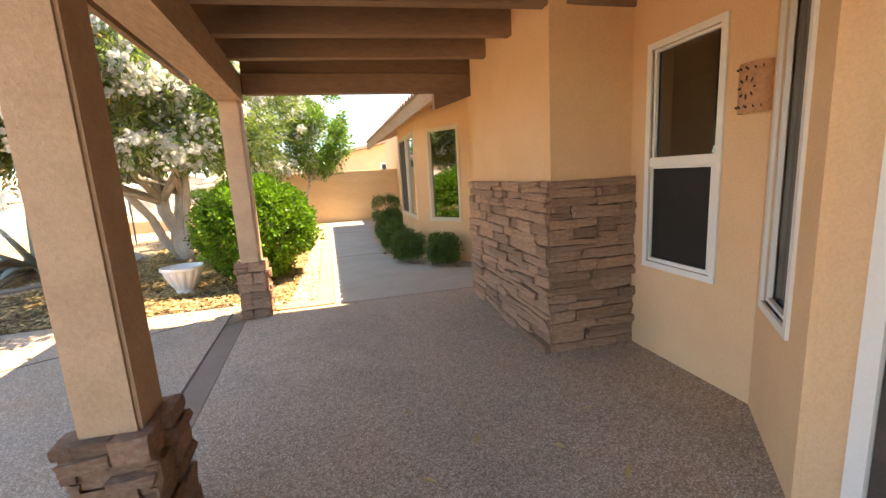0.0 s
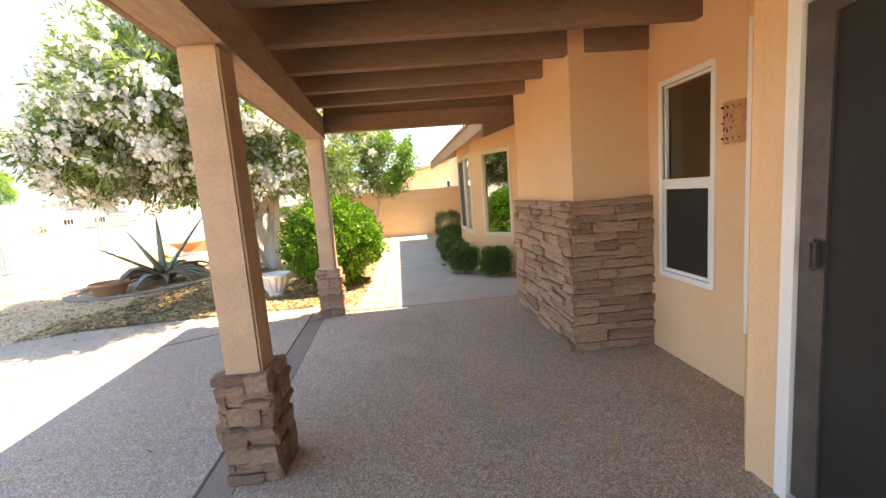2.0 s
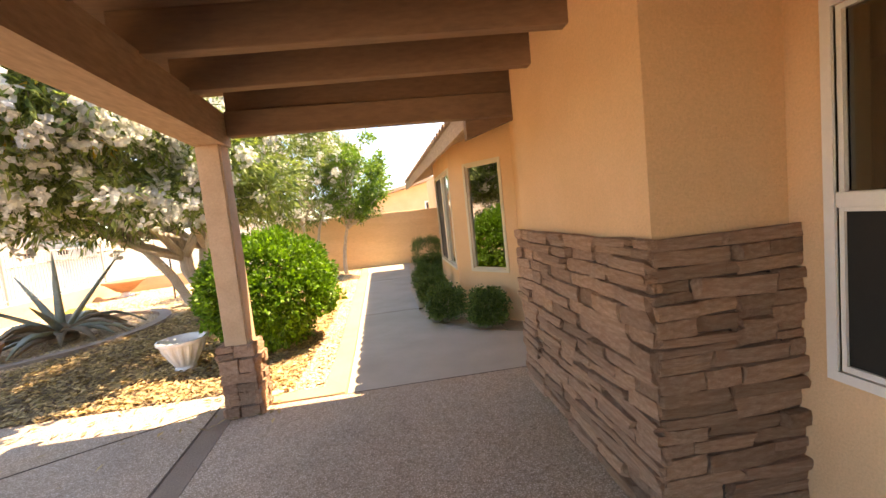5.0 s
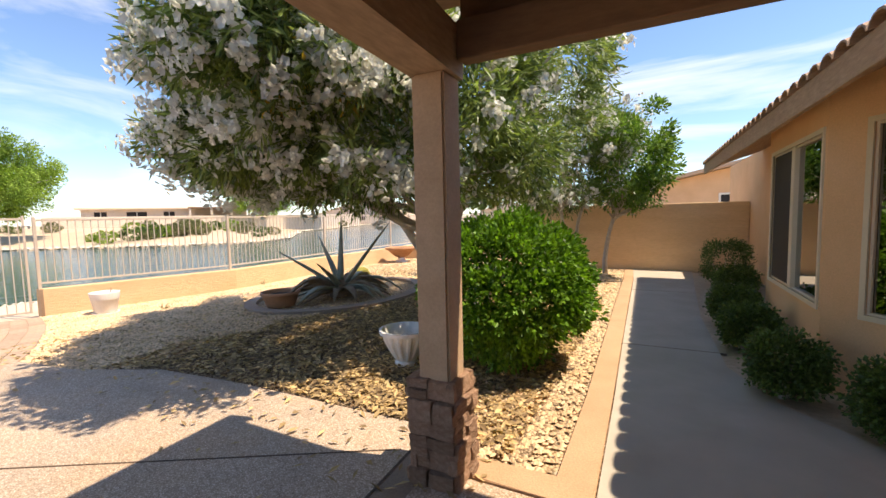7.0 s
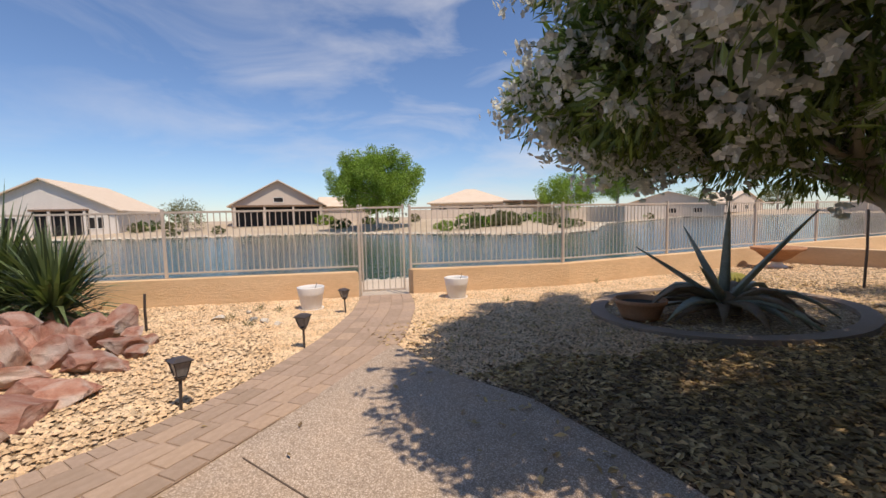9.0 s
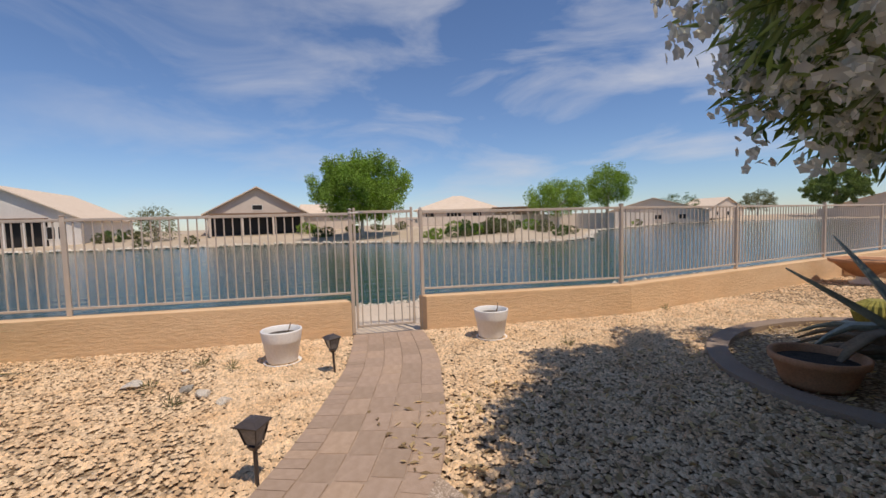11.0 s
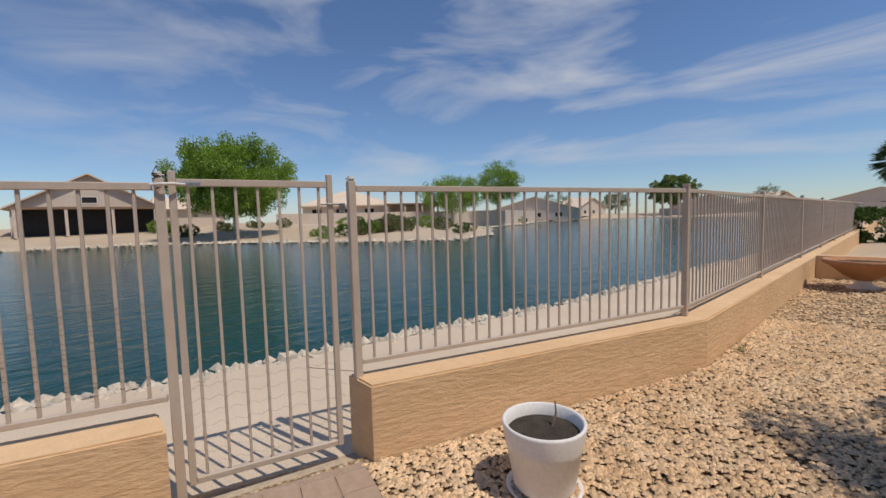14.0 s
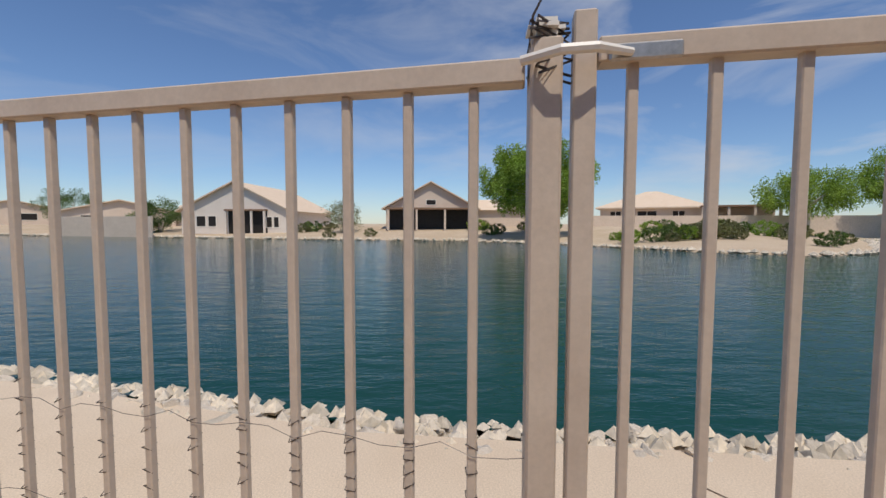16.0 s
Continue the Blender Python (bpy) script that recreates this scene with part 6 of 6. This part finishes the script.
round_tree(-48.5, 16.0, 9.2, 5.0, 3.5, MESQUITE, "broad feathery green tree on the far shore", 61, 330, 200)
round_tree(-50.5, 46.4, 7.1, 4.4, 2.4, MESQUITE, "low spreading green tree on the far shore", 62)
round_tree(-51.2, 57.4, 10.3, 3.9, 3.2, MESQUITE, "tall green tree on the far shore", 63)
round_tree(-88, 172, 9.0, 5.5, 3.6, SCRUB, "grey-green tree at the far lake end", 64)
round_tree(-93, 136, 9.0, 6, 4.0, DARK_BUSH, "dark tree between far houses", 65, 80)
round_tree(-41, 184, 9.0, 6, 4.0, SCRUB, "dry grey-green tree at the far lake end", 66, 80)
round_tree(-68, -33, 4.4, 3.2, 2.0, DARK_BUSH, "dark tree beside the far houses", 67, 80)
round_tree(-84, -58, 6.5, 5.5, 3.0, DARK_BUSH, "dark tree group at the far bend", 68, 90)
round_tree(-60, -5.5, 4.0, 2.3, 1.9, SCRUB, "grey leafless tree between far houses", 69, 70, 30)
round_tree(-24, -58, 9.0, 8, 4.2, MESQUITE, "green tree along the lake bend", 70, 150)
round_tree(-40, -66, 9.0, 8, 4.2, MESQUITE, "green tree along the lake bend", 71, 150)
round_tree(-66, 172, 14.5, 8.5, 5.2, OLEANDER, "broad olive-green tree at the far lake end", 72, 230, 130, (0.5, 0.12), 0.4)

# desert shrubs on the far bank
r = random.Random(77)
far_shrubs = [(-51.8 - r.uniform(1.5, 4.0), -14 + 4.1 * k + r.uniform(-1, 1)) for k in range(4)]
far_shrubs += [(-36 - r.uniform(1, 9), 20 + r.uniform(0, 8)) for k in range(18)] + [(-32 - r.uniform(0.5, 14), 27 + r.uniform(0, 10)) for k in range(18)] + [(-50 - r.uniform(3, 12), 11 + r.uniform(0, 12)) for k in range(10)]
far_shrubs += [(-57 - r.uniform(2, 6), 46 + r.uniform(0, 40)) for k in range(16)] + [(-58 - r.uniform(2, 8), -30 + r.uniform(0, 22)) for k in range(7)]
masters = [shrub("desert_shrub", -60 - k, 70, -40, (1.0, 1.0, 0.62), 60, 26, (0.16, 0.035), m, "rounded dry desert shrub on the far bank", 300 + k, "shrub", "far bank shrubs", 1.0, 3) for k, m in enumerate((SCRUB, SCRUB, MESQUITE, DARK_BUSH))]
placed = 0
for x, y in far_shrubs:
    z = far_z(x, y)
    if z > WATER_Z + 0.08:
        src = masters[placed % 4]
        if placed < 4:
            ob = src
            ob.location, ob.rotation_euler = (x, y, z - 0.02), (0, 0, r.uniform(0, 6))
        else:
            ob = copy_thing(src, pose(x, y, z - 0.02, 0, 0, r.uniform(0, 360)))
        s = r.uniform(0.5, 1.15)
        ob.scale = (s, s, s)
        placed += 1

# low block walls and patio fences behind the far bank
for p0, p1, hgt in (((-66, -45), (-60, -29), 1.3), ((-60, 24), (-52, 60), 1.5), ((-54, 62), (-72, 96), 1.6), ((-70, 170), (10, 182), 1.8)):
    d = Vector((p1[0] - p0[0], p1[1] - p0[1], 0)).normalized()
    n = Vector((-d.y, d.x, 0)) * 0.1
    poly = [(p0[0] + n.x, p0[1] + n.y), (p1[0] + n.x, p1[1] + n.y), (p1[0] - n.x, p1[1] - n.y), (p0[0] - n.x, p0[1] - n.y)]
    tagged(part("wall_far_garden", prism(poly, -0.6, 0.9 + hgt), FAR_WALL), "tan block garden wall across the lake", "wall", kind="structure")

# pale rubble edge of the far bank
g = np.random.default_rng(91)
far_edge = LAKE[9:]
ex, ey = [], []
for (ax, ay), (bx, by) in zip(far_edge, far_edge[1:]):
    n = int(math.hypot(bx - ax, by - ay) * 7)
    t = g.random(n)
    ex += list(ax + (bx - ax) * t + g.normal(0, 0.22, n))
    ey += list(ay + (by - ay) * t + g.normal(0, 0.22, n))
ob = scatter("shore_rubble", np.array(ex), np.array(ey), 0.20, PALE_RUBBLE, "pale broken rock edging the far bank", "rocks", 92, 0.8)
ob.location = (0, 0, WATER_Z + 0.19)


g = np.random.default_rng(95)
sx, sy = [], []
for (ax, ay), (bx, by) in zip(shore, shore[1:]):
    n = int(math.hypot(bx - ax, by - ay) * 60)
    t, o = g.random(n), g.uniform(-0.05, 0.52, n)
    sx += list(ax + (bx - ax) * t + o)
    sy += list(ay + (by - ay) * t)
ob = scatter("shore_rubble", np.array(sx), np.array(sy), 0.075, PALE_RUBBLE, "small pale broken stones among the shore rocks", "rocks", 96, 0.8)
ob.location = (0, 0, -0.13)
j = prism([(-8.98, 6.30), (-7.5, 7.3), (-7.5, 7.312), (-8.99, 6.312)], -0.22, -0.1985)
tagged(part("trim_joint", j, MORTAR), "dark joint line in the lakeside path", "joint", kind="structure")


# ---- neighbour beyond the low wall ----
def palm(x, y, h, seed, label):
    z = far_z(x, y)
    p = empty("palm_tree", x, y, z, label, "palm", "neighbouring palms")
    rr = random.Random(seed)
    part("trunk", tube([(0, 0, -0.1), (0.05, 0, h * 0.5), (0.1, 0.05, h)], [0.24, 0.19, 0.17], 10), BARK, p)
    V, F = [], []
    for k in range(90):
        az, el = rr.uniform(0, 6.28), rr.uniform(-1.3, 1.2)
        d = Vector((math.cos(az) * math.cos(el), math.sin(az) * math.cos(el), math.sin(el)))
        stem = Vector((0.1, 0.05, h)) + d * 0.75
        side = Vector((-math.sin(az), math.cos(az), 0))
        up = side.cross(d)
        for q in range(15):
            a = (q - 7) / 7 * 1.25
            tip = stem + (d * math.cos(a) + side * math.sin(a)) * rr.uniform(0.7, 0.95) - Vector((0, 0, 0.12))
            w = (side * math.cos(a) - d * math.sin(a)) * 0.035
            i = len(V)
            m2 = stem.lerp(tip, 0.5)
            V += [tuple(v) for v in (stem, m2 + w + up * 0.02, tip, m2 - w + up * 0.02)]
            F.append((i, i + 1, i + 2, i + 3))
        i = len(V)
        V += [tuple(v) for v in (Vector((0.1, 0.05, h)) + side * 0.02, Vector((0.1, 0.05, h)) - side * 0.02, stem - side * 0.015, stem + side * 0.015)]
        F.append((i, i + 1, i + 2, i + 3))
    raw("fronds", V, F, YUCCA, p)
    return p


palm(-5.9, 48.7, 4.0, 1, "tall fan palm in a neighbouring garden").scale = (1.2, 1.2, 1.2)
palm(-3.5, 50, 3.6, 2, "smaller fan palm in a neighbouring garden").scale = (1.05, 1.05, 1.05)
shrub("neighbour_shrub", -6.1, 30.8, -0.4, (1.7, 1.4, 0.82), 420, 60, (0.11, 0.035), DARK_BUSH, "broad dark leafy shrub beyond the low wall", 401, boxy=0.6, stems=3)
shrub("neighbour_shrub", -2.6, 24.0, -0.05, (1.5, 1.3, 0.8), 220, 40, (0.08, 0.02), SCRUB, "dry olive shrub beyond the low wall", 402, boxy=0.6)
shrub("neighbour_shrub", -0.4, 21.5, -0.02, (1.3, 1.2, 0.85), 220, 40, (0.08, 0.02), DARK_BUSH, "dark leafy shrub beyond the low wall", 403, boxy=0.6)
tagged(part("wall_neighbour", box(-4.8, 33.0, -0.2, 20, 33.2, 1.85, 0.012), STUCCO_WALL), "tan block wall of a neighbouring garden", "wall", kind="structure")
gable_house(7.0, 24, 11, 12, 2.5, 3.7, 0.0, "neighbouring tan stucco house behind the wall", [(-2, -1, 1.0, 2.2)], None, None, ROOF_TILE, STUCCO)
